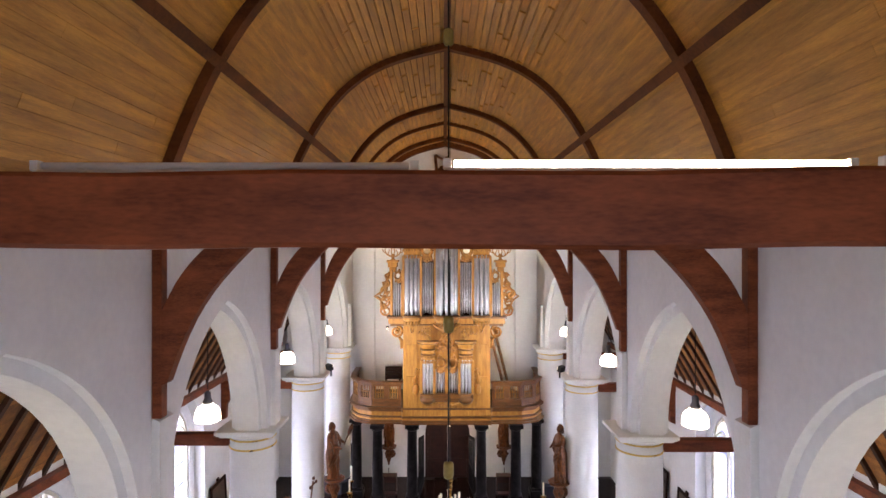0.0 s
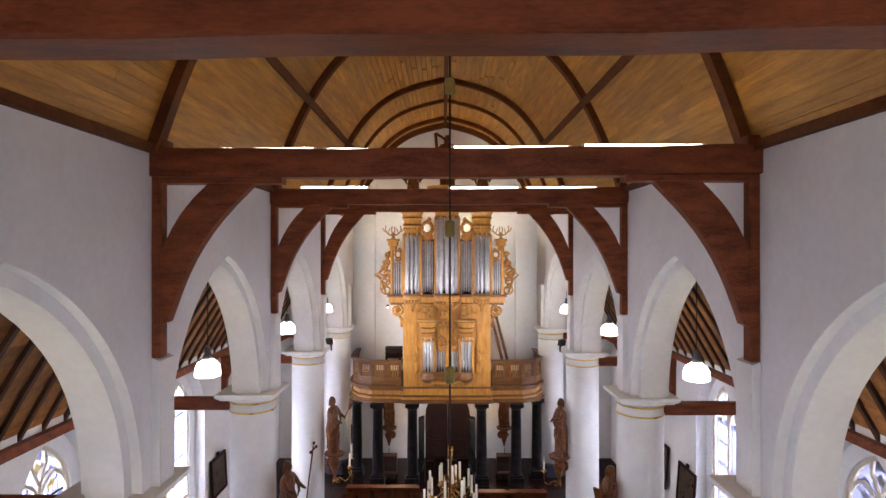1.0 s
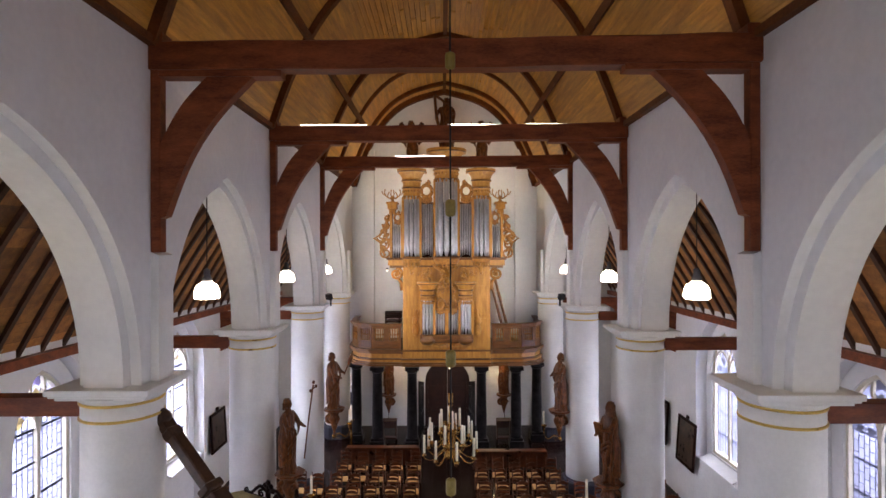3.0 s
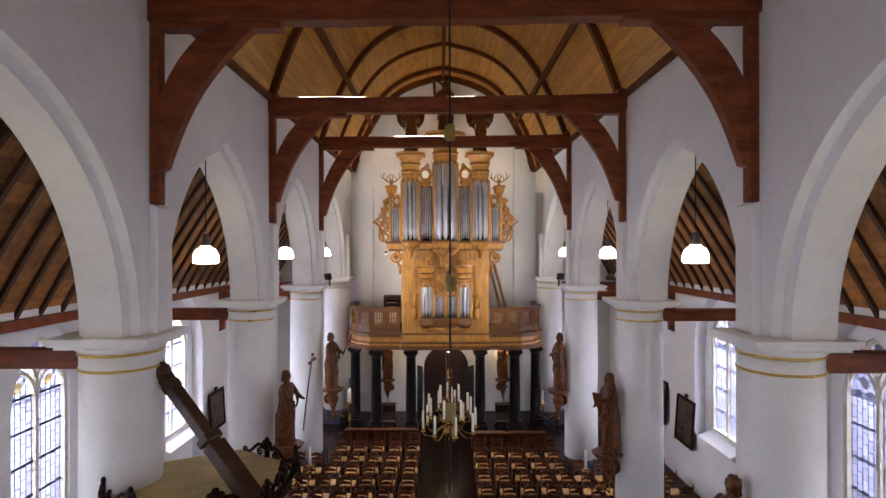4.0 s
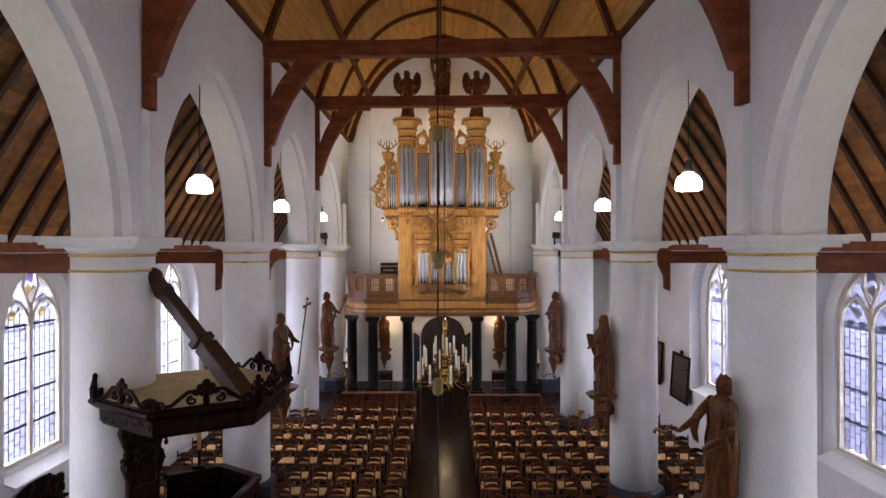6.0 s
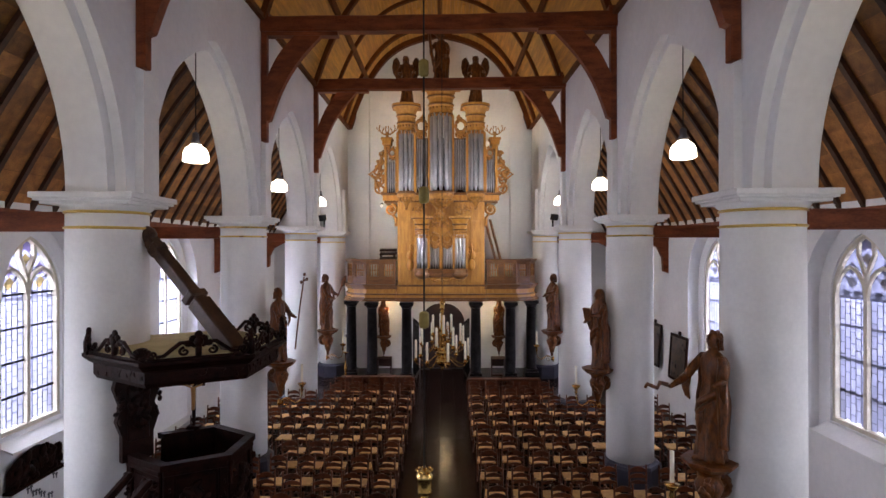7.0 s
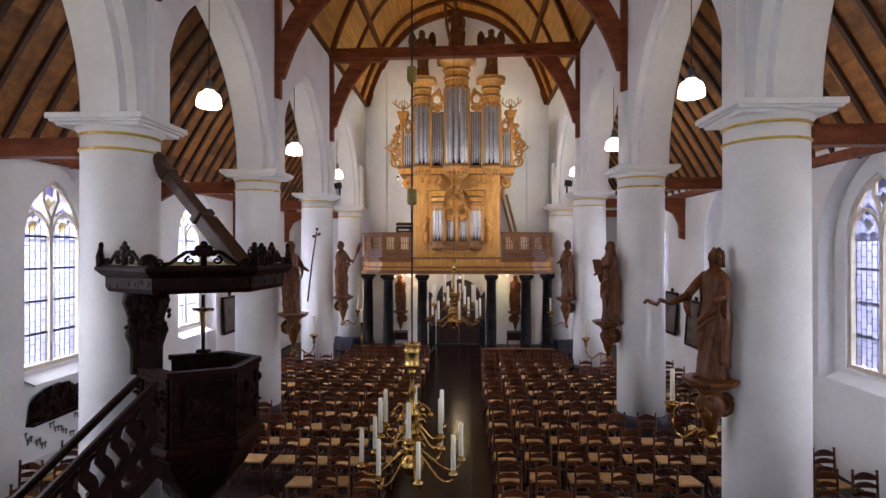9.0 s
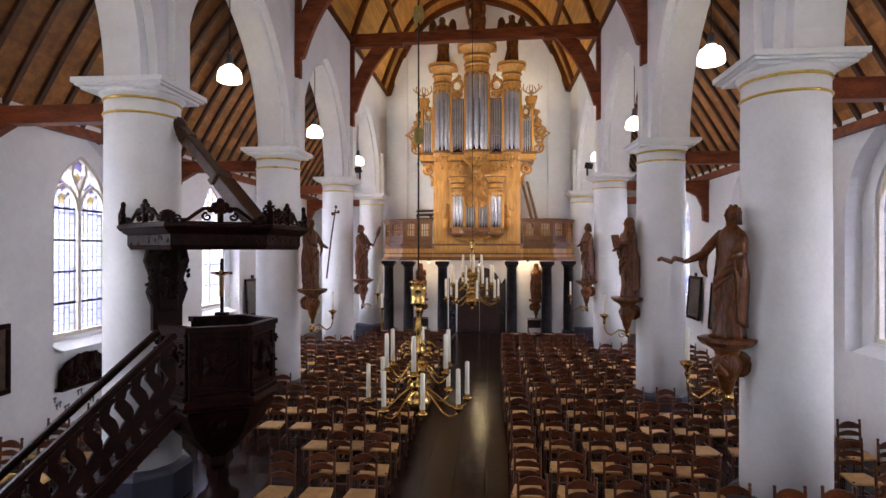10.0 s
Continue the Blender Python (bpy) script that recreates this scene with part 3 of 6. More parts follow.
for side in (-1, 1):
    run = [(side * x, y) for x, y in half_rail]
    for (xa, ya), (xb, yb) in zip(run, run[1:]):
        ln = math.hypot(xb - xa, yb - ya)
        ang = math.degrees(math.atan2(yb - ya, xb - xa))
        m = pose((xa + xb) / 2, (ya + yb) / 2, 0, 0, 0, ang)
        bm = bm_new()
        obox(bm, m @ pose(0, 0, 4.57), ln + 0.10, 0.26, 0.07, 0.02)
        obox(bm, m @ pose(0, 0, 4.51), ln + 0.06, 0.18, 0.05, 0.01)
        part("handrail", bm, OAK_DARK, gallery)
        count = max(1, round(ln / 0.62))
        for i in range(count):
            w = ln / count
            c = -ln / 2 + w * (i + 0.5)
            bm = bm_new()
            obox(bm, m @ pose(c, 0, 3.74), w, 0.07, 0.32)
            obox(bm, m @ pose(c, 0, 4.47), w, 0.07, 0.14)
            for e in (-1, 1):
                obox(bm, m @ pose(c + e * (w / 2 - 0.05), 0, 4.14), 0.10, 0.075, 0.54)
            obox(bm, m @ pose(c, -0.04, 3.74), w - 0.2, 0.03, 0.18, 0.01)
            panel = part("parapet_panel", bm, OAK_DARK, gallery)
            bm = bm_new()
            for e in (-1, 1):
                obox(bm, m @ pose(c + e * (w / 2 - 0.105), -0.045, 4.14), 0.03, 0.03, 0.56, 0.006)
            for zz in (3.60, 3.88, 4.42, 4.52):
                obox(bm, m @ pose(c, -0.045, zz), w, 0.045, 0.035, 0.008)
            part("moulding", bm, OAK_DARK, panel)
            bm = bm_new()
            nb = max(3, int((w - 0.2) / 0.085))
            for k in range(nb):
                bx = c - (w - 0.2) / 2 + (w - 0.2) * (k + 0.5) / nb
                for lo, hi in ((3.9, 4.09), (4.21, 4.40)):
                    obox(bm, m @ pose(bx, 0, (lo + hi) / 2), 0.035, 0.04, hi - lo)
                ball(bm, m @ Vector((bx, 0, 4.15)), 0.05, 6, 5, (0.9, 0.6, 1.1))
                ball(bm, m @ Vector((bx, 0, 4.0)), 0.032, 6, 5, (1.0, 0.6, 1.3))
                ball(bm, m @ Vector((bx, 0, 4.3)), 0.032, 6, 5, (1.0, 0.6, 1.3))
            part("fretwork", bm, CARVED, panel)
for x, y in ((-3.80, 1.05), (-2.83, 0.28), (-1.41, 0.25), (1.41, 0.25), (2.83, 0.28), (3.80, 1.05)):
    t = thing("gallery_column", "black marbled wooden column carrying the organ gallery", "column", pose(OX + x, OY + y, FL), "columns under the gallery")
    bm = bm_new()
    box(bm, -0.29, 0.29, -0.29, 0.29, 0, 0.30, 0.015)
    box(bm, -0.25, 0.25, -0.25, 0.25, 0.30, 0.42, 0.02)
    part("base", bm, MARBLE, t)
    bm = bm_new()
    lathe(bm, [(0.24, 0.42), (0.215, 0.48), (0.215, 1.4), (0.19, 3.02), (0.22, 3.05)], 20)
    part("shaft", bm, MARBLE, t)
    bm = bm_new()
    lathe(bm, [(0.20, 3.05), (0.25, 3.12), (0.25, 3.16)], 20)
    box(bm, -0.28, 0.28, -0.28, 0.28, 3.16, 3.30, 0.012)
    part("capital", bm, MARBLE, t)

# ---- organ ----
organ = thing("pipe_organ", "tall baroque pipe organ in carved honey-coloured oak case", "organ", pose(OX, OY, 3.58))
Z = -3.58


def opart(name, bm, material, label=""):
    bm.transform(Matrix.Translation((0, 0, Z)))
    return part(name, bm, material, organ, label)


def pipe(x, y, z0, z1, r):
    bm = bm_new()
    foot = min(0.28, (z1 - z0) * 0.22)
    lathe(bm, [(r * 0.35, z0), (r, z0 + foot), (r, z1 - 0.01), (r * 0.93, z1)], 10, x, y)
    box(bm, x - r * 0.35, x + r * 0.35, y - r * 1.08, y - r * 0.8, z0 + foot + 0.02, z0 + foot + 0.07)
    return opart("pipe", bm, TIN)


bm = bm_new()
box(bm, -1.76, 1.76, 0.0, 2.3, 3.28, 6.95)
opart("lower_case", bm, OAK)
for side in (-1, 1):
    for z0, z1 in ((3.70, 4.9), (5.0, 6.2)):
        bm = bm_new()
        box(bm, side * 1.42 - 0.24, side * 1.42 + 0.24, -0.035, 0.0, z0, z1, 0.012)
        opart("case_panel", bm, OAK)
# case body coloured near-black, painting in the shade between the pipes
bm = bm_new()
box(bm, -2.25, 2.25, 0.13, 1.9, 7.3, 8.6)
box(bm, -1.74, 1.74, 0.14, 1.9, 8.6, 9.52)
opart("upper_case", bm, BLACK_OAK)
bm = bm_new()
box(bm, -1.72, 1.72, 0.3, 1.9, 9.52, 9.60)
opart("case_top", bm, OAK_DARK)
for z0, z1, g, mt in ((6.92, 7.02, 0.0, OAK_DARK), (7.02, 7.24, 0.06, OAK), (7.24, 7.34, 0.12, OAK_DARK)):
    bm = bm_new()
    box(bm, -2.30 - g, 2.30 + g, 0.05 - g, 1.9, z0, z1, 0.015)
    opart("impost", bm, mt)


def tower(x, r, z0, z1, ztop, npipes, y0, console=True):
    """A round tower of pipes: console below, cornice above."""
    pr = math.pi * r / (2 * npipes) * 0.68
    for i in range(npipes):
        a = math.pi * (i + 0.5) / npipes
        px, py = x - (r - pr) * math.cos(a), y0 - (r - pr) * 0.8 * math.sin(a)
        pipe(px, py, z0, z1 + 0.05, pr)
    for s in (-1, 1):
        bm = bm_new()
        box(bm, x + s * r - 0.04, x + s * r + 0.055, y0 - 0.15, y0 + 0.15, z0, z1, 0.01)
        opart("stile", bm, OAK)
    h = ztop - z1
    bm = bm_new()
    prof = [(r * 1.00, z1), (r * 1.04, z1 + h * 0.03), (r * 0.98, z1 + h * 0.08), (r * 1.00, z1 + h * 0.26), (r * 1.08, z1 + h * 0.30), (r * 1.08, z1 + h * 0.36), (r * 1.00, z1 + h * 0.40),
            (r * 1.03, z1 + h * 0.52), (r * 1.14, z1 + h * 0.56), (r * 1.14, z1 + h * 0.62), (r * 1.10, z1 + h * 0.66), (r * 1.24, z1 + h * 0.76), (r * 1.50, z1 + h * 0.88), (r * 1.66, z1 + h * 0.93), (r * 1.66, ztop)]
    lathe(bm, prof, 26, x, y0 + 0.02, 180, 360, False, 1, 0.8)
    box(bm, x - r * 1.68, x + r * 1.68, y0 + 0.02, y0 + 0.75, z1 + h * 0.93, ztop)
    box(bm, x - r * 0.98, x + r * 0.98, y0 + 0.02, y0 + 0.7, z1, z1 + h * 0.9)
    opart("tower_cornice", bm, OAK)
    for f, g in ((0.02, 1.06), (0.33, 1.13), (0.59, 1.19), (0.91, 1.64)):
        bm = bm_new()
        zz = z1 + h * f
        lathe(bm, [(r * g * 0.96, zz - 0.03), (r * g, zz - 0.02), (r * g, zz + 0.02), (r * g * 0.96, zz + 0.03)], 26, x, y0 + 0.02, 180, 360, True, 1, 0.8)
        opart("cornice_ring", bm, OAK_DARK)
    bm = bm_new()
    for i in range(9):
        a = math.pi * (i + 0.5) / 9
        px, py = x - r * math.cos(a), y0 - r * 0.8 * math.sin(a)
        ball(bm, (px, py, z1 - 0.03), 0.05, 6, 5, (1.0, 0.7, 1.5))
        ball(bm, (px, py, z1 + h * 0.2), 0.045, 6, 5, (1.0, 0.7, 1.2))
    tagged(opart("pipe_shade", bm, CARVED), kind="stuff")
    if console:
        bm = bm_new()
        prof = [(0.03, z0 - r * 1.75), (0.09, z0 - r * 1.65), (0.07, z0 - r * 1.5), (r * 0.35, z0 - r * 1.2), (r * 0.75, z0 - r * 0.85), (r * 0.8, z0 - r * 0.7), (r * 1.05, z0 - 0.16), (r * 1.1, z0 - 0.1), (r * 1.1, z0)]
        lathe(bm, prof, 18, x, y0 + 0.02, 180, 360, True, 1, 0.8)
        opart("tower_console", bm, CARVED)
        bm = bm_new()
        for i in range(7):
            a = math.pi * (i + 0.5) / 7
            ball(bm, (x - r * 0.82 * math.cos(a), y0 - r * 0.66 * math.sin(a), z0 - r * 0.78), 0.07, 7, 5, (0.9, 0.7, 1.5))
        ball(bm, (x, y0 - 0.02, z0 - r * 1.78), 0.07, 8, 6)
        tagged(opart("leaf_carving", bm, CARVED), kind="stuff")
        bm = bm_new()
        lathe(bm, [(r * 1.08, z0 - 0.06), (r * 1.16, z0 - 0.04), (r * 1.16, z0 + 0.03), (r * 1.08, z0 + 0.05)], 24, x, y0 + 0.02, 180, 360, True, 1, 0.8)
        opart("console_ring", bm, OAK_DARK)
        bm = bm_new()
        lathe(bm, [(r * 0.80, z0 - r * 0.68), (r * 0.90, z0 - r * 0.64), (r * 0.90, z0 - r * 0.58), (r * 0.82, z0 - r * 0.54)], 24, x, y0 + 0.02, 180, 360, True, 1, 0.8)
        opart("console_ring", bm, OAK_DARK)


tower(0.0, 0.48, 7.34, 10.45, 11.70, 5, 0.0)
for s in (-1, 1):
    tower(s * 1.40, 0.35, 7.34, 9.76, 10.90, 5, 0.0)
    # flats between the towers
    for i in range(7):
        u = i / 6
        x = s * (0.58 + 0.42 * u)
        pipe(x, 0.04, 7.34 + 0.12 * math.sin(math.pi * u), 9.50, 0.026)
    bm = bm_new()
    tube(bm, [(s * (0.56 + 0.46 * i / 8), -0.01, 7.90 + 0.12 * math.sin(math.pi * i / 8)) for i in range(9)], 0.02, 6)
    opart("pipe_band", bm, TIN)
    bm = bm_new()
    ear(bm, s * 0.80, -0.04, 10.02, 0.21, 0.075, s)
    opart("volute", bm, CARVED)
    # narrow outer fields
    for i in range(4):
        pipe(s * (1.86 + 0.09 * i), 0.06, 7.34, 8.6 + 0.05 * i, 0.036)
    bm = bm_new()
    tube(bm, [(s * (1.82 + 0.36 * i / 6), 0.0, 7.75 + 0.04 * i) for i in range(7)], 0.018, 6)
    opart("pipe_band", bm, TIN)
    for x in (1.80, 2.24):
        bm = bm_new()
        box(bm, s * x - 0.05, s * x + 0.05, 0.0, 0.4, 7.34, 9.2, 0.01)
        opart("stile", bm, OAK)
    bm = bm_new()
    ear(bm, s * 1.98, 0.10, 8.96, 0.13, 0.05, s)
    opart("volute", bm, CARVED)
    bm = bm_new()
    box(bm, s * 2.20 - 0.13, s * 2.20 + 0.13, 0.12, 0.5, 9.1, 9.3, 0.02)
    box(bm, s * 2.20 - 0.19, s * 2.20 + 0.19, 0.08, 0.55, 9.3, 9.52, 0.03)
    box(bm, s * 2.20 - 0.24, s * 2.20 + 0.24, 0.05, 0.6, 9.50, 9.60, 0.02)
    opart("pedestal", bm, OAK)
    bm = bm_new()
    lathe(bm, [(0.12, 9.60), (0.06, 9.66), (0.05, 9.74), (0.10, 9.80), (0.02, 9.86)], 10, s * 2.20, 0.3)
    for k in (-1, 1):
        def at(u, v):
            return (s * 2.20 + k * u, 0.28, 9.74 + v)
        tube(bm, [at(0.03, 0.0), at(0.14, 0.02), at(0.26, 0.10), at(0.33, 0.24), at(0.30, 0.36)], 0.034, 6, 0.018)
        tube(bm, [at(0.20, 0.05), at(0.19, 0.16), at(0.14, 0.25)], 0.026, 6, 0.016)
        tube(bm, [at(0.28, 0.14), at(0.38, 0.18), at(0.42, 0.27)], 0.024, 6, 0.015)
        tube(bm, [at(0.02, 0.06), at(0.07, 0.18), at(0.05, 0.32)], 0.026, 6, 0.016)
        for u, v in ((0.30, 0.37), (0.14, 0.26), (0.42, 0.28), (0.05, 0.33)):
            ball(bm, at(u, v), 0.03, 6, 5)
    opart("finial", bm, CARVED, "carved antler-like finial")
    bm = bm_new()
    for (cx, cz, r, f, st) in ((2.50, 8.62, 0.16, 1, 90), (2.62, 8.20, 0.24, -1, 200), (2.55, 7.85, 0.20, 1, 20), (2.48, 7.52, 0.25, -1, 90), (2.42, 8.95, 0.12, 1, 0)):
        scroll(bm, (s * cx, 0.3, cz), r, 1.5, 0.055, s * f, st)
    tube(bm, [(s * 2.34, 0.3, 9.1), (s * 2.45, 0.3, 8.7), (s * 2.72, 0.3, 8.25), (s * 2.95, 0.28, 8.12), (s * 2.70, 0.3, 7.95), (s * 2.52, 0.3, 7.4)], 0.06, 6, 0.05)
    leafy(bm, (s * 2.5, 0.3, 8.1), 0.42, 1.2, 31 + s, 16)
    opart("side_wing", bm, CARVED, "pierced carved side wing")
    # scroll brackets under the impost
    bm = bm_new()
    scroll(bm, (s * 2.04, 0.25, 6.68), 0.25, 1.8, 0.07, s, 90)
    tube(bm, [(s * 1.80, 0.25, 6.0), (s * 1.84, 0.25, 6.3), (s * 1.95, 0.25, 6.46)], 0.10, 6, 0.06)
    ball(bm, (s * 2.04, 0.22, 6.68), 0.09, 8, 6)
    opart("scroll_bracket", bm, CARVED)
    # lower chair organ: towers
    tower(s * 0.76, 0.26, 4.28, 5.58, 6.36, 5, -0.20, False)
    bm = bm_new()
    lathe(bm, [(0.20, 3.86), (0.31, 3.98), (0.31, 4.08), (0.27, 4.14), (0.29, 4.28)], 16, s * 0.76, -0.18, 180, 360, True, 1, 0.9)
    opart("tower_base", bm, OAK_DARK)
    for i in range(4):
        pipe(s * (0.12 + 0.10 * i), -0.12, 4.28, 5.22, 0.044)
    bm = bm_new()
    ear(bm, s * 0.24, -0.22, 5.47, 0.165, 0.055, -s)
    opart("volute", bm, CARVED)
    bm = bm_new()
    leafy(bm, (s * 0.22, -0.2, 6.10), 0.30, 0.30, 51 + s, 12)
    leafy(bm, (s * 0.76, -0.28, 6.62), 0.34, 0.5, 61 + s, 12)
    tagged(opart("carving", bm, CARVED), kind="stuff")
    bm = bm_new()
    tube(bm, [(s * 1.20, -0.16, 5.25), (s * 1.24, -0.16, 4.95), (s * 1.20, -0.16, 4.7)], 0.05, 6)
    ball(bm, (s * 1.24, -0.16, 4.42), 0.16, 8, 6, (0.9, 0.5, 1.5))
    ball(bm, (s * 1.27, -0.16, 4.80), 0.13, 8, 6, (0.9, 0.5, 1.3))
    leafy(bm, (s * 1.22, -0.12, 5.0), 0.26, 0.5, 71 + s, 8)
    opart("instrument_carving", bm, OAK, "carved trophy of instruments")
bm = bm_new()
box(bm, -1.06, 1.06, -0.34, 0.0, 4.08, 4.26, 0.02)
box(bm, -1.00, 1.00, -0.26, 0.0, 3.92, 4.08, 0.02)
opart("base_moulding", bm, OAK_DARK)
# shade between the small pipes, put in as a near-black sheet
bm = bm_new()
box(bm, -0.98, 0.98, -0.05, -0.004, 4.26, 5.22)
opart("shade_backing", bm, BLACK_OAK, "near-black sheet painting the shade behind the small pipes")
bm = bm_new()
box(bm, -0.98, 0.98, -0.07, -0.004, 5.22, 6.0, 0.01)
opart("frieze", bm, OAK)
bm = bm_new()
for s in (-1, 1):
    tube(bm, [(s * 1.0, -0.24, 3.92), (s * 0.75, -0.26, 3.80), (s * 0.5, -0.24, 3.88), (s * 0.25, -0.26, 3.78), (0, -0.26, 3.84)], 0.06, 6, 0.05)
leafy(bm, (0, -0.26, 3.82), 0.5, 0.16, 81, 8)
opart("apron_carving", bm, CARVED)
bm = bm_new()
box(bm, -0.07, 0.07, -0.24, -0.04, 4.26, 5.3, 0.015)
opart("stile", bm, OAK)
bm = bm_new()
for s in (-1, 1):
    tube(bm, [(s * 0.10, -0.25, 6.75), (s * 0.35, -0.3, 6.9), (s * 0.55, -0.2, 7.05)], 0.10, 6, 0.04)
leafy(bm, (0, -0.32, 6.42), 0.4, 0.5, 91, 12, 0.09)
ball(bm, (0, -0.4, 6.42), 0.12, 8, 6)
opart("carving", bm, CARVED)
bm = bm_new()
leafy(bm, (-1.0, -0.02, 6.72), 0.6, 0.25, 93, 10)
leafy(bm, (1.0, -0.02, 6.72), 0.6, 0.25, 94, 10)
opart("carving", bm, CARVED)

# ---- statues ----
def figure(bm, h, seed, arm=(0.25, 0.1, 0.62), arm2=(0.12, 0.2, 0.6), wings=False, hood=False, lean=0.0, cloak=True):
    """A standing robed carving, facing -y, of the height h from z = 0."""
    r = random.Random(seed)
    ph = [r.uniform(0, 6.28) for _ in range(6)]
    keys = [(0.0, 0.138, 0.115), (0.05, 0.128, 0.106), (0.15, 0.116, 0.098), (0.27, 0.110, 0.094), (0.38, 0.112, 0.094), (0.47, 0.112, 0.092), (0.55, 0.098, 0.080), (0.60, 0.092, 0.074), (0.66, 0.104, 0.082),
            (0.72, 0.116, 0.084), (0.775, 0.120, 0.076), (0.81, 0.094, 0.062), (0.836, 0.046, 0.043), (0.87, 0.037, 0.038)]

    def size(f):
        for (fa, wa, da), (fb, wb, db) in zip(keys, keys[1:]):
            if f <= fb:
                u = (f - fa) / (fb - fa)
                return wa + (wb - wa) * u, da + (db - da) * u
        return keys[-1][1:]

    def sway(f):
        return 0.018 * math.sin(3.4 * f + ph[4]) + lean * math.sin(3 * f)

    def fold(t, f, amp):
        a = 1 - abs(math.sin(3.5 * t + ph[0] + 1.9 * f)) * 1.7
        b = 1 - abs(math.sin(5.5 * t + ph[1] - 3.3 * f + 0.8 * math.sin(9 * f))) * 1.6
        return 1 + amp * (0.55 * a + 0.55 * b)

    n, m = 44, 30
    rings = []
    for q in range(m + 1):
        f = 0.87 * q / m
        w, d = size(f)
        amp = 0.17 * max(0.0, 1 - f / 0.62) ** 0.7 + (0.07 if f < 0.80 else 0.0)
        rings.append([bm.verts.new((h * (w * fold(t, f, amp) * math.cos(t) + sway(f)), h * d * fold(t, f, amp) * math.sin(t), h * f)) for t in [2 * math.pi * i / n for i in range(n)]])
    for a, b in zip(rings, rings[1:]):
        for i in range(n):
            bm.faces.new((a[i], a[(i + 1) % n], b[(i + 1) % n], b[i])).smooth = True
    bm.faces.new(rings[0][::-1])
    bm.faces.new(rings[-1])
    hx = h * sway(0.87)
    # head with face and hair
    ball(bm, (hx, -0.010 * h, 0.918 * h), 0.054 * h, 14, 10, (0.80, 0.92, 1.20))
    ball(bm, (hx, -0.034 * h, 0.886 * h), 0.026 * h, 8, 6, (0.95, 0.9, 0.8))
    tube(bm, [(hx, -0.056 * h, 0.930 * h), (hx, -0.068 * h, 0.908 * h)], 0.006 * h, 5, 0.010 * h)
    ball(bm, (hx, 0.016 * h, 0.936 * h), 0.056 * h, 12, 9, (1.0, 0.98, 1.0))
    for k in range(9):
        a = radians(-15 + k * 26)
        x, y = 0.048 * h * math.cos(a), 0.016 * h + 0.050 * h * math.sin(a)
        tube(bm, [(hx + x * 0.7, y * 0.8, 0.965 * h), (hx + x * 1.12, y * 1.15, 0.925 * h), (hx + x * 1.05, y * 1.2, 0.885 * h), (hx + x * 1.25, y * 1.25, 0.845 * h)], 0.015 * h, 5, 0.010 * h)
    if not hood:
        for k in range(16):
            a, e = r.uniform(-0.4, 3.54), r.uniform(-0.3, 1.3)
            ball(bm, (hx + 0.058 * h * math.cos(a) * math.cos(e), 0.014 * h + 0.058 * h * math.sin(a) * math.cos(e), (0.932 + 0.056 * math.sin(e)) * h), 0.017 * h, 6, 5)
    if hood:
        lathe(bm, [(0.105 * h, 0.76 * h), (0.078 * h, 0.84 * h), (0.066 * h, 0.90 * h), (0.067 * h, 0.95 * h), (0.045 * h, 0.99 * h), (0.005, 1.002 * h)], 16, hx, 0.026 * h)
    # knee pressing through the robe and a foot under the hem
    kx = 0.05 * h * (1 if r.random() < 0.5 else -1)
    ball(bm, (kx, -0.075 * h, 0.30 * h), 1, 10, 8, (0.046 * h, 0.040 * h, 0.115 * h))
    ball(bm, (kx * 1.1, -0.115 * h, 0.014 * h), 1, 8, 6, (0.026 * h, 0.06 * h, 0.018 * h))
    for sx, e in ((1, arm), (-1, arm2)):
        sh = Vector((sx * 0.098 * h, 0.0, 0.772 * h))
        palm_at = Vector((e[0] * sx * h, -e[1] * h, e[2] * h))
        mid = (sh + palm_at) / 2 + Vector((sx * 0.035 * h, 0.02 * h, -0.05 * h))
        ball(bm, sh, 0.044 * h, 10, 8)
        tube(bm, [sh, (sh + mid) / 2 + Vector((sx * 0.012 * h, 0, 0)), mid], 0.043 * h, 9, 0.036 * h)
        tube(bm, [mid, (mid + palm_at) / 2, palm_at], 0.036 * h, 9, 0.017 * h)
        ball(bm, palm_at, 0.022 * h, 8, 6, (0.75, 1.25, 0.7))
        for k in range(3):
            o = Vector((0.010 * h * (k - 1), 0.01 * h * k, 0))
            tube(bm, [mid + o, mid + o + Vector((0, -0.012 * h, -0.08 * h)), mid + o + Vector((-sx * 0.015 * h, 0, -0.15 * h - 0.01 * h * k))], 0.026 * h, 6, 0.008 * h)
    if cloak:
        # a mantle over the back, open in front
        nc, rows = 22, 18
        loops = []
        for q in range(rows + 1):
            f = 0.80 - 0.70 * q / rows
            w, d = size(f)
            spread = 1.0 + 0.16 * math.sin(math.pi * min(1, q / rows * 1.1)) + 0.10 * q / rows
            lo, hi = radians(-28 + 10 * math.sin(5 * f + ph[3])), radians(208 + 12 * math.sin(4 * f + ph[2]))
            out, back = [], []
            for i in range(nc + 1):
                t = lo + (hi - lo) * i / nc
                k = 1.10 * spread * (1 + 0.075 * (1 - 1.6 * abs(math.sin(4.5 * t + ph[5] + 1.2 * f))) * min(1, q / 5))
                c = (w * math.cos(t) + sway(f), d * math.sin(t) * 1.05)
                z = f + 0.02 * math.sin(3 * t + ph[1]) * q / rows
                out.append(bm.verts.new((h * (w * k * math.cos(t) + sway(f)), h * d * k * math.sin(t) * 1.12, h * z)))
                back.append(bm.verts.new((h * (c[0] * 0.93), h * c[1] * 0.93, h * z)))
            loops.append(out + back[::-1])
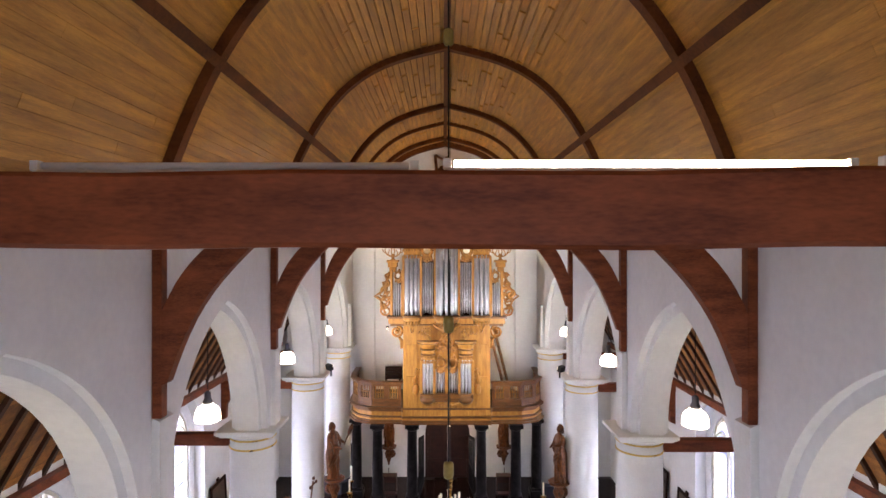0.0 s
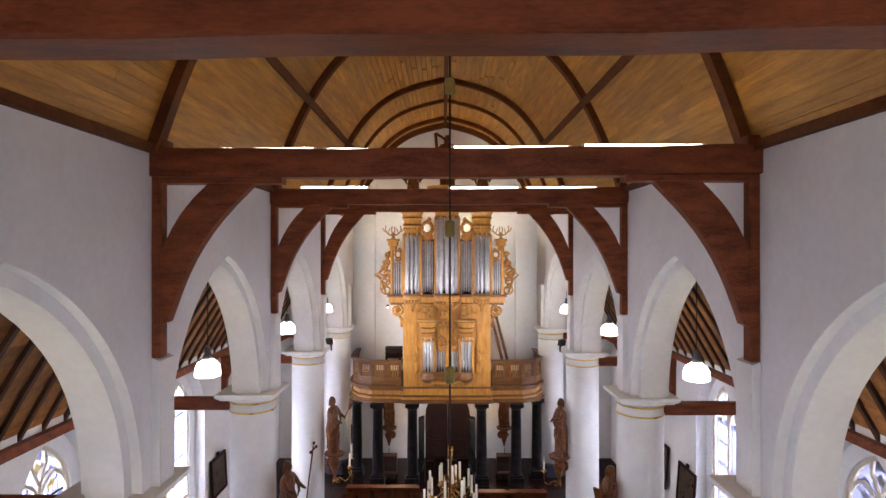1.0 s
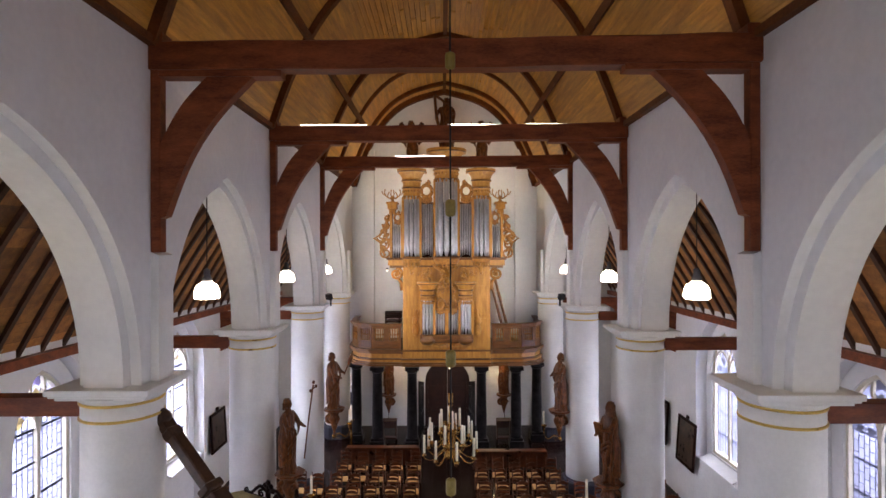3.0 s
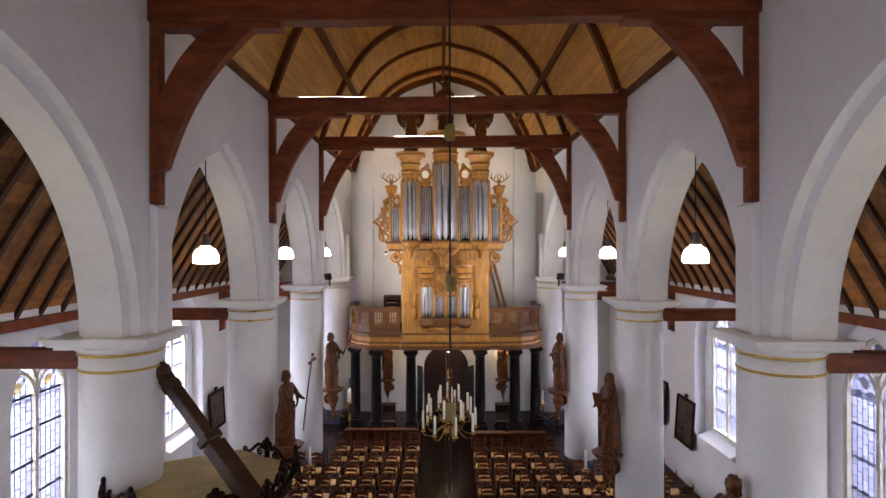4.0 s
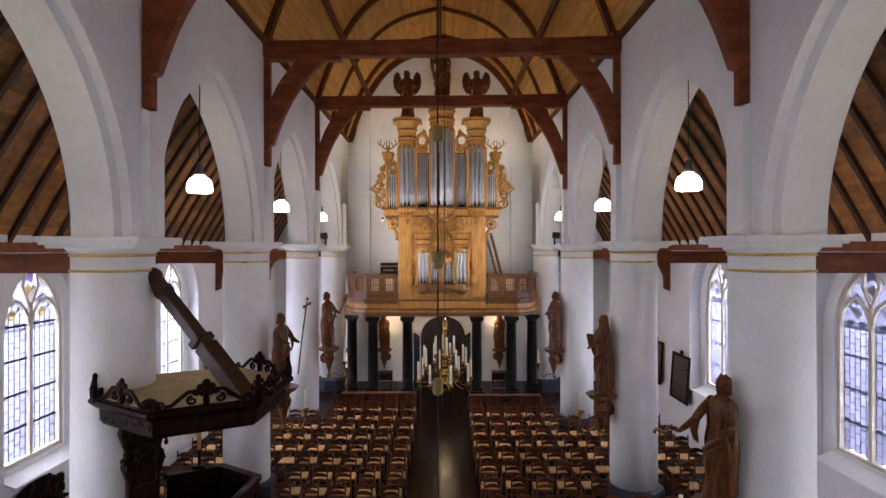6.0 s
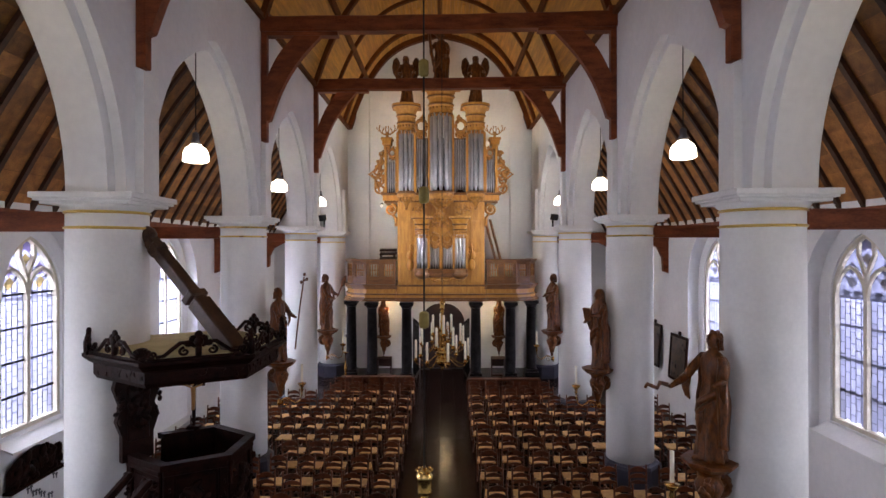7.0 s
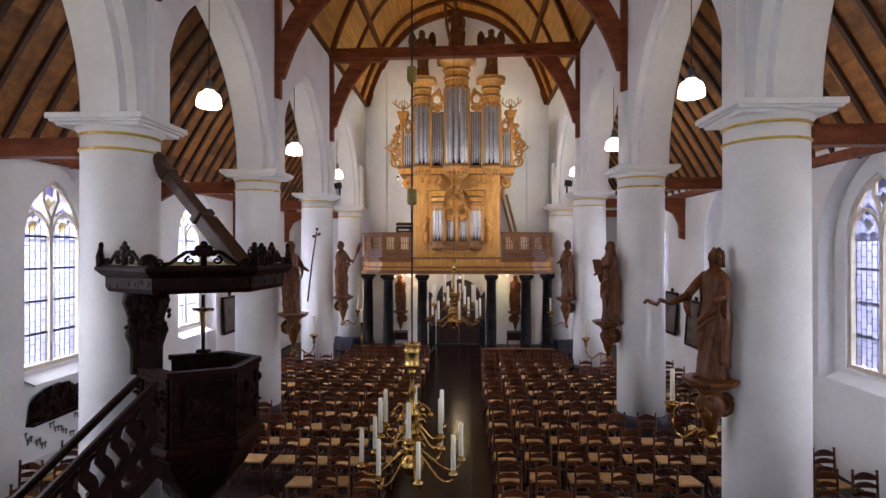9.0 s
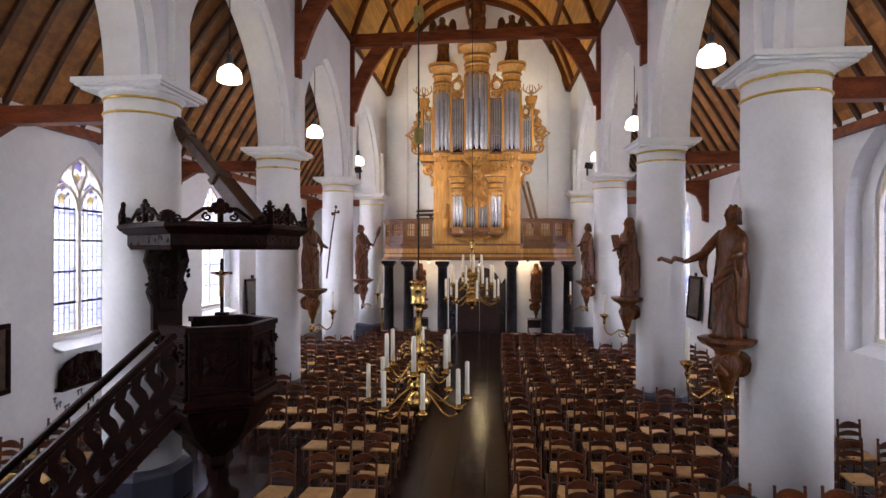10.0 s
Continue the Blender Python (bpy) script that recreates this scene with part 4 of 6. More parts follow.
        for a, b in zip(loops, loops[1:]):
            for i in range(len(a)):
                j = (i + 1) % len(a)
                bm.faces.new((a[i], b[i], b[j], a[j])).smooth = i < nc
        bm.faces.new(loops[0])
        bm.faces.new(loops[-1][::-1])
        # its end drawn across the hips
        tube(bm, [(0.105 * h, -0.03 * h, 0.55 * h), (0.05 * h, -0.098 * h, 0.50 * h), (-0.04 * h, -0.10 * h, 0.44 * h), (-0.115 * h, -0.04 * h, 0.36 * h), (-0.125 * h, 0.02 * h, 0.24 * h)], 0.022 * h, 7, 0.034 * h)
        tube(bm, [(0.11 * h, -0.02 * h, 0.50 * h), (0.04 * h, -0.105 * h, 0.44 * h), (-0.05 * h, -0.105 * h, 0.37 * h), (-0.11 * h, -0.05 * h, 0.28 * h)], 0.016 * h, 6, 0.022 * h)
    if wings:
        for s in (-1, 1):
            edge = [(0.05, 0.70), (0.11, 0.80), (0.15, 0.92), (0.19, 0.985), (0.235, 0.96), (0.275, 0.87), (0.285, 0.75), (0.255, 0.63), (0.20, 0.545), (0.13, 0.53)]
            prism(bm, [(s * u * h, v * h) for u, v in edge], "y", 0.075 * h, 0.105 * h)
            for k in range(7):
                u = k / 6
                top = Vector((s * (0.13 + 0.12 * u) * h, 0.065 * h, (0.83 + 0.12 * math.sin(2.6 * u) + 0.02 * u) * h))
                low = Vector((s * (0.10 + 0.155 * u) * h, 0.07 * h, (0.54 + 0.10 * u) * h))
                tube(bm, [top, (top + low) / 2 + Vector((s * 0.02 * h, -0.01 * h, 0)), low], 0.024 * h, 6, 0.014 * h)
    return bm


def statue(name, label, m, h, build, extra=None, category="statue"):
    bm = bm_new()
    build(bm)
    if extra:
        extra(bm)
    ob = finish(name, bm, STATUE)
    ob.matrix_basis = m
    return tagged(ob, label, category)


for s in (-1, 1):
    statue("angel_statue", "dark wooden winged angel standing on an organ tower", pose(OX + s * 1.40, OY - 0.02, 10.90), 2.0,
           lambda bm: figure(bm, 1.98, 5 + s, (0.16, 0.16, 0.62), (0.1, 0.18, 0.55), True, cloak=False))


def harp(bm):
    tube(bm, [(-0.28, -0.2, 0.7), (-0.40, -0.22, 1.4), (-0.46, -0.22, 2.1)], 0.06, 6)
    tube(bm, [(-0.46, -0.22, 2.1), (-0.2, -0.22, 1.95), (0.0, -0.2, 1.75)], 0.06, 6, 0.04)


statue("crowned_statue", "large dark wooden figure with harp on the organ", pose(OX, OY - 0.05, 11.70), 2.1,
       lambda bm: figure(bm, 2.1, 9, (0.12, 0.18, 0.66), (0.2, 0.14, 0.62), False), harp)


def console(x, y, z, face):
    """A carved bracket on a pillar; its top is at z; it reaches from the pillar towards face (-1 or 1 along x)."""
    t = thing("statue_bracket", "carved brown wooden bracket fixed to a pillar", "bracket", pose(x, y, z), "brackets under the statues")
    bm = bm_new()
    lathe(bm, [(0.30, -0.10), (0.33, -0.07), (0.36, -0.04), (0.36, 0.0)], 8, a0=22.5, a1=382.5, smooth=False)
    part("top_plate", bm, STATUE, t)
    bm = bm_new()
    lathe(bm, [(0.02, -0.86), (0.05, -0.82), (0.04, -0.76), (0.08, -0.68), (0.11, -0.55), (0.17, -0.42), (0.19, -0.33), (0.14, -0.24), (0.16, -0.17), (0.26, -0.10)], 14)
    scroll(bm, (-face * 0.13, -0.02, -0.36), 0.15, 1.6, 0.06, face, 90)
    leafy(bm, (face * 0.05, -0.12, -0.36), 0.24, 0.34, int(x * 7 + y), 9)
    part("corbel", bm, STATUE, t)
    return t


def staff(bm):
    tube(bm, [(0.30, -0.30, 0.25), (0.42, -0.36, 1.2), (0.55, -0.42, 1.98)], 0.02, 6)
    tube(bm, [(0.42, -0.42, 1.86), (0.68, -0.42, 1.92)], 0.022, 6)
    for p in ((0.42, -0.42, 1.86), (0.68, -0.42, 1.92), (0.57, -0.42, 2.04)):
        ball(bm, p, 0.045, 6, 5)


def palm(bm):
    tube(bm, [(0.2, -0.36, 1.1), (0.22, -0.46, 1.32), (0.2, -0.54, 1.45)], 0.025, 6)
    ball(bm, (0.2, -0.62, 1.62), 1, 8, 6, (0.03, 0.085, 0.22), Matrix.Rotation(radians(24), 4, "X"))


def book(bm):
    obox(bm, pose(0.08, -0.42, 1.28, 20, 0, 20), 0.22, 0.06, 0.30, 0.008)


def branch(bm):
    tube(bm, [(-0.2, -0.66, 1.02), (-0.24, -0.78, 1.05), (-0.16, -0.90, 1.0), (-0.24, -1.02, 1.05), (-0.18, -1.10, 1.03)], 0.035, 6, 0.025)


PEOPLE = [
    (1, 3, "brown wooden statue stretching out one arm with a branch", dict(arm=(0.14, 0.12, 0.60), arm2=(0.10, 0.36, 0.57)), branch, 2.20, 1.76),
    (1, 4, "brown wooden hooded statue holding up a book", dict(arm=(0.08, 0.22, 0.68), arm2=(0.06, 0.2, 0.58), hood=True), book, 2.28, 1.84),
    (1, 5, "brown wooden crowned statue with folded hands", dict(arm=(0.06, 0.18, 0.66), arm2=(0.06, 0.18, 0.60)), None, 2.36, 1.88),
    (-1, 4, "brown wooden statue holding a tall cross staff", dict(arm=(0.20, 0.16, 0.58), arm2=(0.08, 0.18, 0.6)), staff, 2.40, 1.75),
    (-1, 5, "brown wooden statue holding a palm leaf", dict(arm=(0.10, 0.20, 0.62), arm2=(0.06, 0.22, 0.56)), palm, 2.36, 1.88),
]
for side, k, label, kw, extra, z, h in PEOPLE:
    x, y = X0 + side * (PX - 0.86), PILLARS[k] + sk(side * 4) - 0.14
    console(x, y, z, -side)
    bm = bm_new()
    figure(bm, h, k * 3 + side, **kw)
    if extra:
        extra(bm)
    bm.transform(Matrix.Diagonal((0.90, 0.88, 1, 1)))
    ob = finish("statue", bm, STATUE)
    ob.matrix_basis = pose(x + side * 0.04, y, z, 0, 0, -side * 70)
    tagged(ob, label, "statue", "statues on the pillars")
for s in (-1, 1):
    x, y = OX + s * 2.60, END - 0.42
    bm = bm_new()
    figure(bm, 1.62, 31 + s, (0.06, 0.16, 0.62), (0.06, 0.16, 0.62), False, True)
    ob = finish("statue", bm, STATUE)
    ob.matrix_basis = pose(x, y, 1.15)
    tagged(ob, "dark brown wooden statue on a bracket under the gallery", "statue")
    t = console(x, y + 0.05, 1.15, s)

# ---- windows ----
def sweep(bm, pts, w, d):
    """A stone bar of width w and depth d along points (x, z)."""
    rings = []
    for i, p in enumerate(pts):
        a, b = pts[max(i - 1, 0)], pts[min(i + 1, len(pts) - 1)]
        tx, tz = b[0] - a[0], b[1] - a[1]
        ln = math.hypot(tx, tz) or 1
        nx, nz = -tz / ln, tx / ln
        rings.append([bm.verts.new((p[0] + nx * o, yy, p[1] + nz * o)) for o, yy in ((-w / 2, -d / 2), (w / 2, -d / 2), (w / 2, d / 2), (-w / 2, d / 2))])
    for a, b in zip(rings, rings[1:]):
        for q in range(4):
            bm.faces.new((a[q], a[(q + 1) % 4], b[(q + 1) % 4], b[q]))
    bm.faces.new(rings[0])
    bm.faces.new(rings[-1][::-1])
    return bm


def pane_mesh(w, h, material):
    bm = bm_new()
    box(bm, -w / 2, w / 2, -0.003, 0.003, -h / 2, h / 2)
    bmesh.ops.recalc_face_normals(bm, faces=bm.faces)
    me = bpy.data.meshes.new("pane")
    bm.to_mesh(me)
    bm.free()
    me.materials.append(material)
    return me


def glaze(me, win, m):
    ob = share("pane", me, win, m)
    ob.visible_shadow = False
    return ob


COLS, ROWS_N = 5, 11
LIGHT_W = 0.70
PW = LIGHT_W / COLS
PH = (SPRING + 0.05 - SILL) / ROWS_N
PANE_CLEAR = pane_mesh(PW, PH, PANE)
PANE_V = pane_mesh(0.20, 0.20, PANE_VIOLET)
PANE_Y = pane_mesh(0.17, 0.22, PANE_YELLOW)
WN = 0
for side in (-1, 1):
    for k, wy in enumerate(WINDOWS):
        WN += 1
        wy = wy + sk(side * 8)
        win = tagged(new("window_%d" % WN), "tall pointed window with leaded panes and stone tracery", "window", kind="structure")
        win.matrix_basis = pose(X0 + side * (AISLE + 0.47), wy, 0, 0, 0, 90)
        pts = arch_points(WIN_W - 0.03, APEX - SPRING - 0.03, 10)
        bm = bm_new()
        sweep(bm, [(-WIN_W + 0.03, SILL)] + [(p[0], SPRING + p[1]) for p in pts] + [(WIN_W - 0.03, SILL)], 0.10, 0.2)
        sweep(bm, [(-WIN_W, SILL + 0.03), (WIN_W, SILL + 0.03)], 0.10, 0.22)
        part("window_frame", bm, STONE, win)
        bm = bm_new()
        sweep(bm, [(0, SILL), (0, SPRING + 0.45)], 0.09, 0.16)
        part("mullion", bm, STONE, win)
        sub = arch_points(0.375, 0.52, 6)
        bm = bm_new()
        for e in (-1, 1):
            sweep(bm, [(e * 0.405 + p[0], SPRING + 0.1 + p[1]) for p in sub], 0.06, 0.15)
        sweep(bm, [(0, SPRING + 0.45), (-0.20, SPRING + 0.85), (-0.17, SPRING + 1.15)], 0.07, 0.15)
        sweep(bm, [(0, SPRING + 0.45), (0.20, SPRING + 0.85), (0.17, SPRING + 1.15)], 0.07, 0.15)
        part("tracery", bm, STONE, win)
        lead = bm_new()
        for e in (-1, 1):
            cx = e * 0.405
            for c in range(COLS + 1):
                x = cx - LIGHT_W / 2 + c * PW
                box(lead, x - 0.006, x + 0.006, -0.008, 0.008, SILL, SPRING + 0.35)
            for c in range(COLS):
                x = cx - LIGHT_W / 2 + (c + 0.5) * PW
                off = 0.5 * PH if c % 2 else 0.0
                for r in range(ROWS_N + 1):
                    z = SILL + r * PH + off
                    box(lead, x - PW / 2, x + PW / 2, -0.008, 0.008, z - 0.006, z + 0.006)
                    if k in (2, 3, 4) and r < ROWS_N:
                        glaze(PANE_CLEAR, win, pose(x, 0, z + PH / 2))
            for q in (0.28, 0.36, 0.44):
                tube(lead, [(cx + 0.21 * math.cos(radians(a)), 0, SPRING + 0.35 + q * 0.4 + 0.13 * math.sin(radians(a))) for a in range(0, 361, 40)], 0.008, 4)
            if k in (2, 3, 4):
                glaze(PANE_V, win, pose(cx, -0.002, SPRING + 0.60, 0, 45, 0))
                glaze(PANE_Y, win, pose(cx, -0.002, SPRING + 0.33, 0, 45, 0))
                glaze(PANE_V, win, pose(e * 0.08, -0.002, SPRING + 1.05, 0, 30 * e, 0))
        if k in (2, 3, 4):
            glaze(PANE_Y, win, pose(0, -0.002, SPRING + 0.78, 0, 45, 0))
        tube(lead, [(0.18 * math.cos(radians(a)), 0, SPRING + 0.95 + 0.22 * math.sin(radians(a))) for a in range(0, 361, 30)], 0.009, 4)
        if k in (2, 3, 4):
            bm = bm_new()
            hp = arch_points(WIN_W - 0.06, APEX - SPRING - 0.08, 8)
            prism(bm, [(p[0], SPRING + p[1]) for p in hp], "y", 0.018, 0.024)
            head = part("head_pane", bm, PANE, win)
            head.visible_shadow = False
        part("lead_lattice", lead, LEAD, win, "grey lead cames")
        for q in range(4):
            for e in (-1, 1):
                bm = bm_new()
                z = SILL + 0.02 + (SPRING + 0.1 - SILL) * (q + 1) / 4
                box(bm, e * 0.405 - 0.36, e * 0.405 + 0.36, -0.03, -0.012, z - 0.022, z + 0.022)
                part("saddle_bar", bm, IRON, win)
        bm = bm_new()
        s = side
        prism(bm, [(0.05, SILL), (s * 0.49, SILL - 0.20), (s * 0.49, SILL - 0.24), (s * 0.05, SILL - 0.05)], "x", -WIN_W - 0.1, WIN_W + 0.1)
        part("window_sill", bm, PLASTER_TRIM, win)

# ---- hanging lamps in the arches ----
for side in (-1, 1):
    for k in (2, 3, 4, 5):
        y = (PILLARS[k] + PILLARS[k + 1]) / 2 + sk(side * PX)
        x = X0 + side * 4.62
        r = 0.235
        z = 6.73
        t = thing("pendant_lamp", "lit white opal glass pendant lamp on a cord", "lamp", pose(x, y, z), "pendant lamps in the arches")
        bm = bm_new()
        lathe(bm, [(0.03, 0.0), (0.20, 0.01), (r, 0.03), (r, 0.10), (r * 0.95, 0.19), (r * 0.78, 0.27), (r * 0.45, 0.32), (0.10, 0.34)], 24)
        part("shade", bm, OPAL, t, "glowing opal glass shade")
        bm = bm_new()
        lathe(bm, [(0.09, 0.33), (0.09, 0.40), (0.06, 0.45), (0.06, 0.56), (0.02, 0.59)], 12)
        part("lamp_holder", bm, LEAD, t, "grey metal lamp holder")
        bm = bm_new()
        tube(bm, [(0, 0, 0.62), (0, 0, CAP + SP_RISE - z + 0.02)], 0.010, 6)
        part("cord", bm, IRON, t)

# ---- chandeliers ----
def chandelier(x, y, z, s, label, chain_top, beads, TIERS=((8, 0.46, 0.30, 0.18, 12), (6, 0.31, 0.52, 0.47, 30))):
    t = thing("chandelier", label, "chandelier", pose(x, y, z))
    bm = bm_new()
    prof = [(0.0, 0.0), (0.012, 0.02), (0.02, 0.05), (0.012, 0.07), (0.06, 0.10), (0.085, 0.14), (0.09, 0.18), (0.075, 0.23), (0.04, 0.27), (0.05, 0.29), (0.065, 0.33), (0.04, 0.36), (0.032, 0.42), (0.05, 0.45), (0.055, 0.48), (0.03, 0.52), (0.022, 0.58),
            (0.045, 0.61), (0.05, 0.65), (0.025, 0.70), (0.018, 0.80), (0.03, 0.84), (0.018, 0.90), (0.016, 1.0), (0.03, 1.03), (0.012, 1.06)]
    lathe(bm, [(r * s * 1.3, h * s) for r, h in prof], 18)
    part("stem", bm, BRASS, t, "polished brass baluster stem")
    for tier, (n, rad, za, zc, a0) in enumerate(TIERS):
        for i in range(n):
            a = radians(a0 + 360 * i / n)
            c, q = math.cos(a), math.sin(a)
            path = []
            for u in (0, 0.15, 0.3, 0.45, 0.6, 0.75, 0.9, 1.0):
                rr = 0.04 + (rad - 0.04) * u
                zz = za + 0.05 * math.sin(u * 3.3) - 0.22 * math.sin(math.pi * u) * (u ** 0.8) + (zc - za - 0.03) * u
                path.append((c * rr * s, q * rr * s, zz * s))
            bm = bm_new()
            tube(bm, path, 0.011 * s, 6, 0.008 * s)
            scroll_pts = [(c * (0.10 + 0.05 * math.cos(b)) * s, q * (0.10 + 0.05 * math.cos(b)) * s, (za + 0.05 + 0.05 * math.sin(b)) * s) for b in [j * 0.7 for j in range(8)]]
            tube(bm, scroll_pts, 0.008 * s, 5)
            arm = part("arm", bm, BRASS, t)
            bm = bm_new()
            cx, cy = c * rad * s, q * rad * s
            lathe(bm, [(0.01 * s, (zc - 0.04) * s), (0.040 * s, zc * s), (0.045 * s, (zc + 0.012) * s), (0.02 * s, (zc + 0.02) * s), (0.02 * s, (zc + 0.05) * s)], 12, cx, cy)
            part("drip_pan", bm, BRASS, arm)
            bm = bm_new()
            lathe(bm, [(0.021 * s, (zc + 0.045) * s), (0.0195 * s, (zc + 0.345) * s), (0.005 * s, (zc + 0.352) * s)], 10, cx, cy)
            part("candle", bm, WAX, arm, "unlit cream candle")
    for i in range(6):
        a = radians(60 * i)
        c, q = math.cos(a), math.sin(a)
        bm = bm_new()
        tube(bm, [(c * 0.03 * s, q * 0.03 * s, 0.66 * s), (c * 0.10 * s, q * 0.10 * s, 0.73 * s), (c * 0.16 * s, q * 0.16 * s, 0.68 * s), (c * 0.17 * s, q * 0.17 * s, 0.64 * s)], 0.009 * s, 6)
        ball(bm, (c * 0.17 * s, q * 0.17 * s, 0.63 * s), 0.024 * s, 8, 6)
        part("ornament_arm", bm, BRASS, t)
    bm = bm_new()
    lathe(bm, [(0.05, 1.06 * s), (0.075, 1.08 * s), (0.065, 1.10 * s), (0.07, 1.10 * s + 0.10), (0.08, 1.12 * s + 0.11), (0.02, 1.14 * s + 0.16)], 10)
    for i in range(8):
        a = radians(45 * i)
        ball(bm, (0.068 * math.cos(a), 0.068 * math.sin(a), 1.14 * s + 0.14), 0.016, 6, 5)
    part("crown", bm, BRASS, t, "small brass crown")
    bm = bm_new()
    tube(bm, [(0, 0, 1.1 * s + 0.1), (0, 0, chain_top - z)], 0.008, 6)
    part("chain", bm, IRON, t)
    for b in beads:
        bm = bm_new()
        lathe(bm, [(0.02, -0.08), (0.04, -0.07), (0.046, -0.05), (0.046, 0.05), (0.04, 0.065), (0.02, 0.075)], 14)
        bm.transform(Matrix.Translation((0, 0, b - z)))
        part("chain_ornament", bm, TASSEL, t, "yellow-green barrel on the chain")
    return t


chandelier(0.05, 5.05, 1.78, 1.0, "polished brass chandelier with unlit candles on a long chain", APEX_Z - 0.1, (4.42, 5.55, 6.70, 8.05, 9.37, 10.65, 11.97))
chandelier(0.20, 15.6, 1.66, 1.62, "larger brass chandelier with cream candles before the organ", APEX_Z - 0.1, (), ((8, 0.46, 0.28, 0.20, 12), (8, 0.37, 0.50, 0.44, 30), (4, 0.16, 0.66, 0.62, 10)))

# ---- sconces ----
def sconce(x, y, z, face):
    t = thing("candle_sconce", "brass candle arm with a cream candle on a pillar", "sconce", pose(x, y, z), "candle sconces on the pillars")
    bm = bm_new()
    tmp = bm_new()
    lathe(tmp, [(0.0, 0.0), (0.085, 0.01), (0.09, 0.03), (0.06, 0.05), (0.03, 0.10)], 14)
    tmp.transform(pose(0, 0, 0, 0, face * 90, 0))
    merge(bm, tmp)
    part("wall_plate", bm, BRASS, t)
    bm = bm_new()
    tube(bm, [(face * v, 0, w) for v, w in ((0.05, 0), (0.13, 0.08), (0.24, 0.11), (0.33, 0.04), (0.42, -0.02), (0.52, 0.04), (0.57, 0.16), (0.57, 0.28))], 0.020, 8, 0.016)
    scroll(bm, (face * 0.17, 0, 0.0), 0.09, 1.3, 0.014, -face, 60)
    part("arm", bm, BRASS, t)
    bm = bm_new()
    lathe(bm, [(0.02, 0.24), (0.04, 0.30), (0.025, 0.34), (0.045, 0.38), (0.095, 0.43), (0.10, 0.455), (0.035, 0.46), (0.035, 0.48)], 14, face * 0.57, 0)
    part("drip_pan", bm, BRASS, t)
    bm = bm_new()
    lathe(bm, [(0.03, 0.46), (0.029, 0.90), (0.006, 0.91)], 12, face * 0.57, 0)
    part("candle", bm, WAX, t)


for side in (-1, 1):
    for k in (3, 4, 5):
        if side < 0 and k == 3:
            continue
        sconce(X0 + side * (PX - 0.80), PILLARS[k] + sk(side * 4) - 0.16, 1.42, -side)

# ---- pulpit ----
PU = (-3.35, 7.95)


def hexa(r, a0=-92.0, n=6):
    return [(r * math.cos(radians(a0 + 360 / n * i)), r * math.sin(radians(a0 + 360 / n * i))) for i in range(n)]


pulpit = thing("pulpit", "black-brown carved oak pulpit with sounding board and stair", "pulpit", pose(PU[0], PU[1], FL))
F = -FL


def hex_loft(bm, prof, a0=-92.0):
    rings = [[bm.verts.new((x, y, z + F)) for x, y in hexa(r, a0)] for r, z in prof]
    for a, b in zip(rings, rings[1:]):
        for i in range(6):
            bm.faces.new((a[i], a[(i + 1) % 6], b[(i + 1) % 6], b[i]))
    bm.faces.new(rings[0][::-1])
    bm.faces.new(rings[-1])
    return bm


bm = bm_new()
hex_loft(bm, [(1.12, 3.38), (1.16, 3.36), (1.20, 3.42), (1.20, 3.56), (1.24, 3.58), (1.30, 3.63), (1.33, 3.66), (1.33, 3.70), (1.28, 3.71)])
canopy = part("sounding_board", bm, BLACK_OAK, pulpit)
bm = bm_new()
hex_loft(bm, [(1.24, 3.70), (1.24, 3.735)])
part("top_board", bm, DUST, canopy, "dusty pale top of the sounding board")
corners = hexa(1.24)
for i in range(6):
    (xa, ya), (xb, yb) = corners[i], corners[(i + 1) % 6]
    ang = math.degrees(math.atan2(yb - ya, xb - xa))
    if i == 3:
        continue
    bm = bm_new()
    m = pose((xa + xb) / 2, (ya + yb) / 2, 3.70 + F, 0, 0, ang)
    crest = bm_new()
    for s in (-1, 1):
        tube(crest, [(s * 0.03, 0, 0.15), (s * 0.10, 0, 0.205), (s * 0.18, 0, 0.20), (s * 0.26, 0, 0.13), (s * 0.34, 0, 0.055), (s * 0.42, 0, 0.045)], 0.030, 6, 0.024, 0.7)
        scroll(crest, (s * 0.44, 0, 0.075), 0.045, 1.2, 0.018, s, 270)
        scroll(crest, (s * 0.14, 0, 0.09), 0.055, 1.3, 0.020, -s, 90)
        ball(crest, (s * 0.055, 0, 0.245), 0.045, 8, 6, (1, 0.55, 1))
        ball(crest, (s * 0.10, 0, 0.175), 0.040, 8, 6, (1.1, 0.6, 0.8))
    ball(crest, (0, 0, 0.295), 0.045, 8, 6, (1, 0.55, 1.15))
    ball(crest, (0, -0.01, 0.21), 0.055, 8, 6, (1, 0.6, 1.2))
    tube(crest, [(0, 0, 0.0), (0, 0, 0.2)], 0.035, 6)
    box(crest, -0.50, 0.50, -0.022, 0.022, -0.01, 0.028)
    crest.transform(m @ Matrix.Diagonal((1.15, 1.2, 1.0, 1)))
    merge(bm, crest)
    part("cresting", bm, BLACK_OAK, canopy)
    bm = bm_new()
    tmp = bm_new()
    for q in range(6):
        leafy(tmp, (-0.48 + 0.19 * q, 0.045, -0.20), 0.20, 0.12, i * 7 + q, 5, 0.018)
    tmp.transform(m)
    merge(bm, tmp)
    tagged(part("frieze_carving", bm, BLACK_OAK, canopy), kind="stuff")
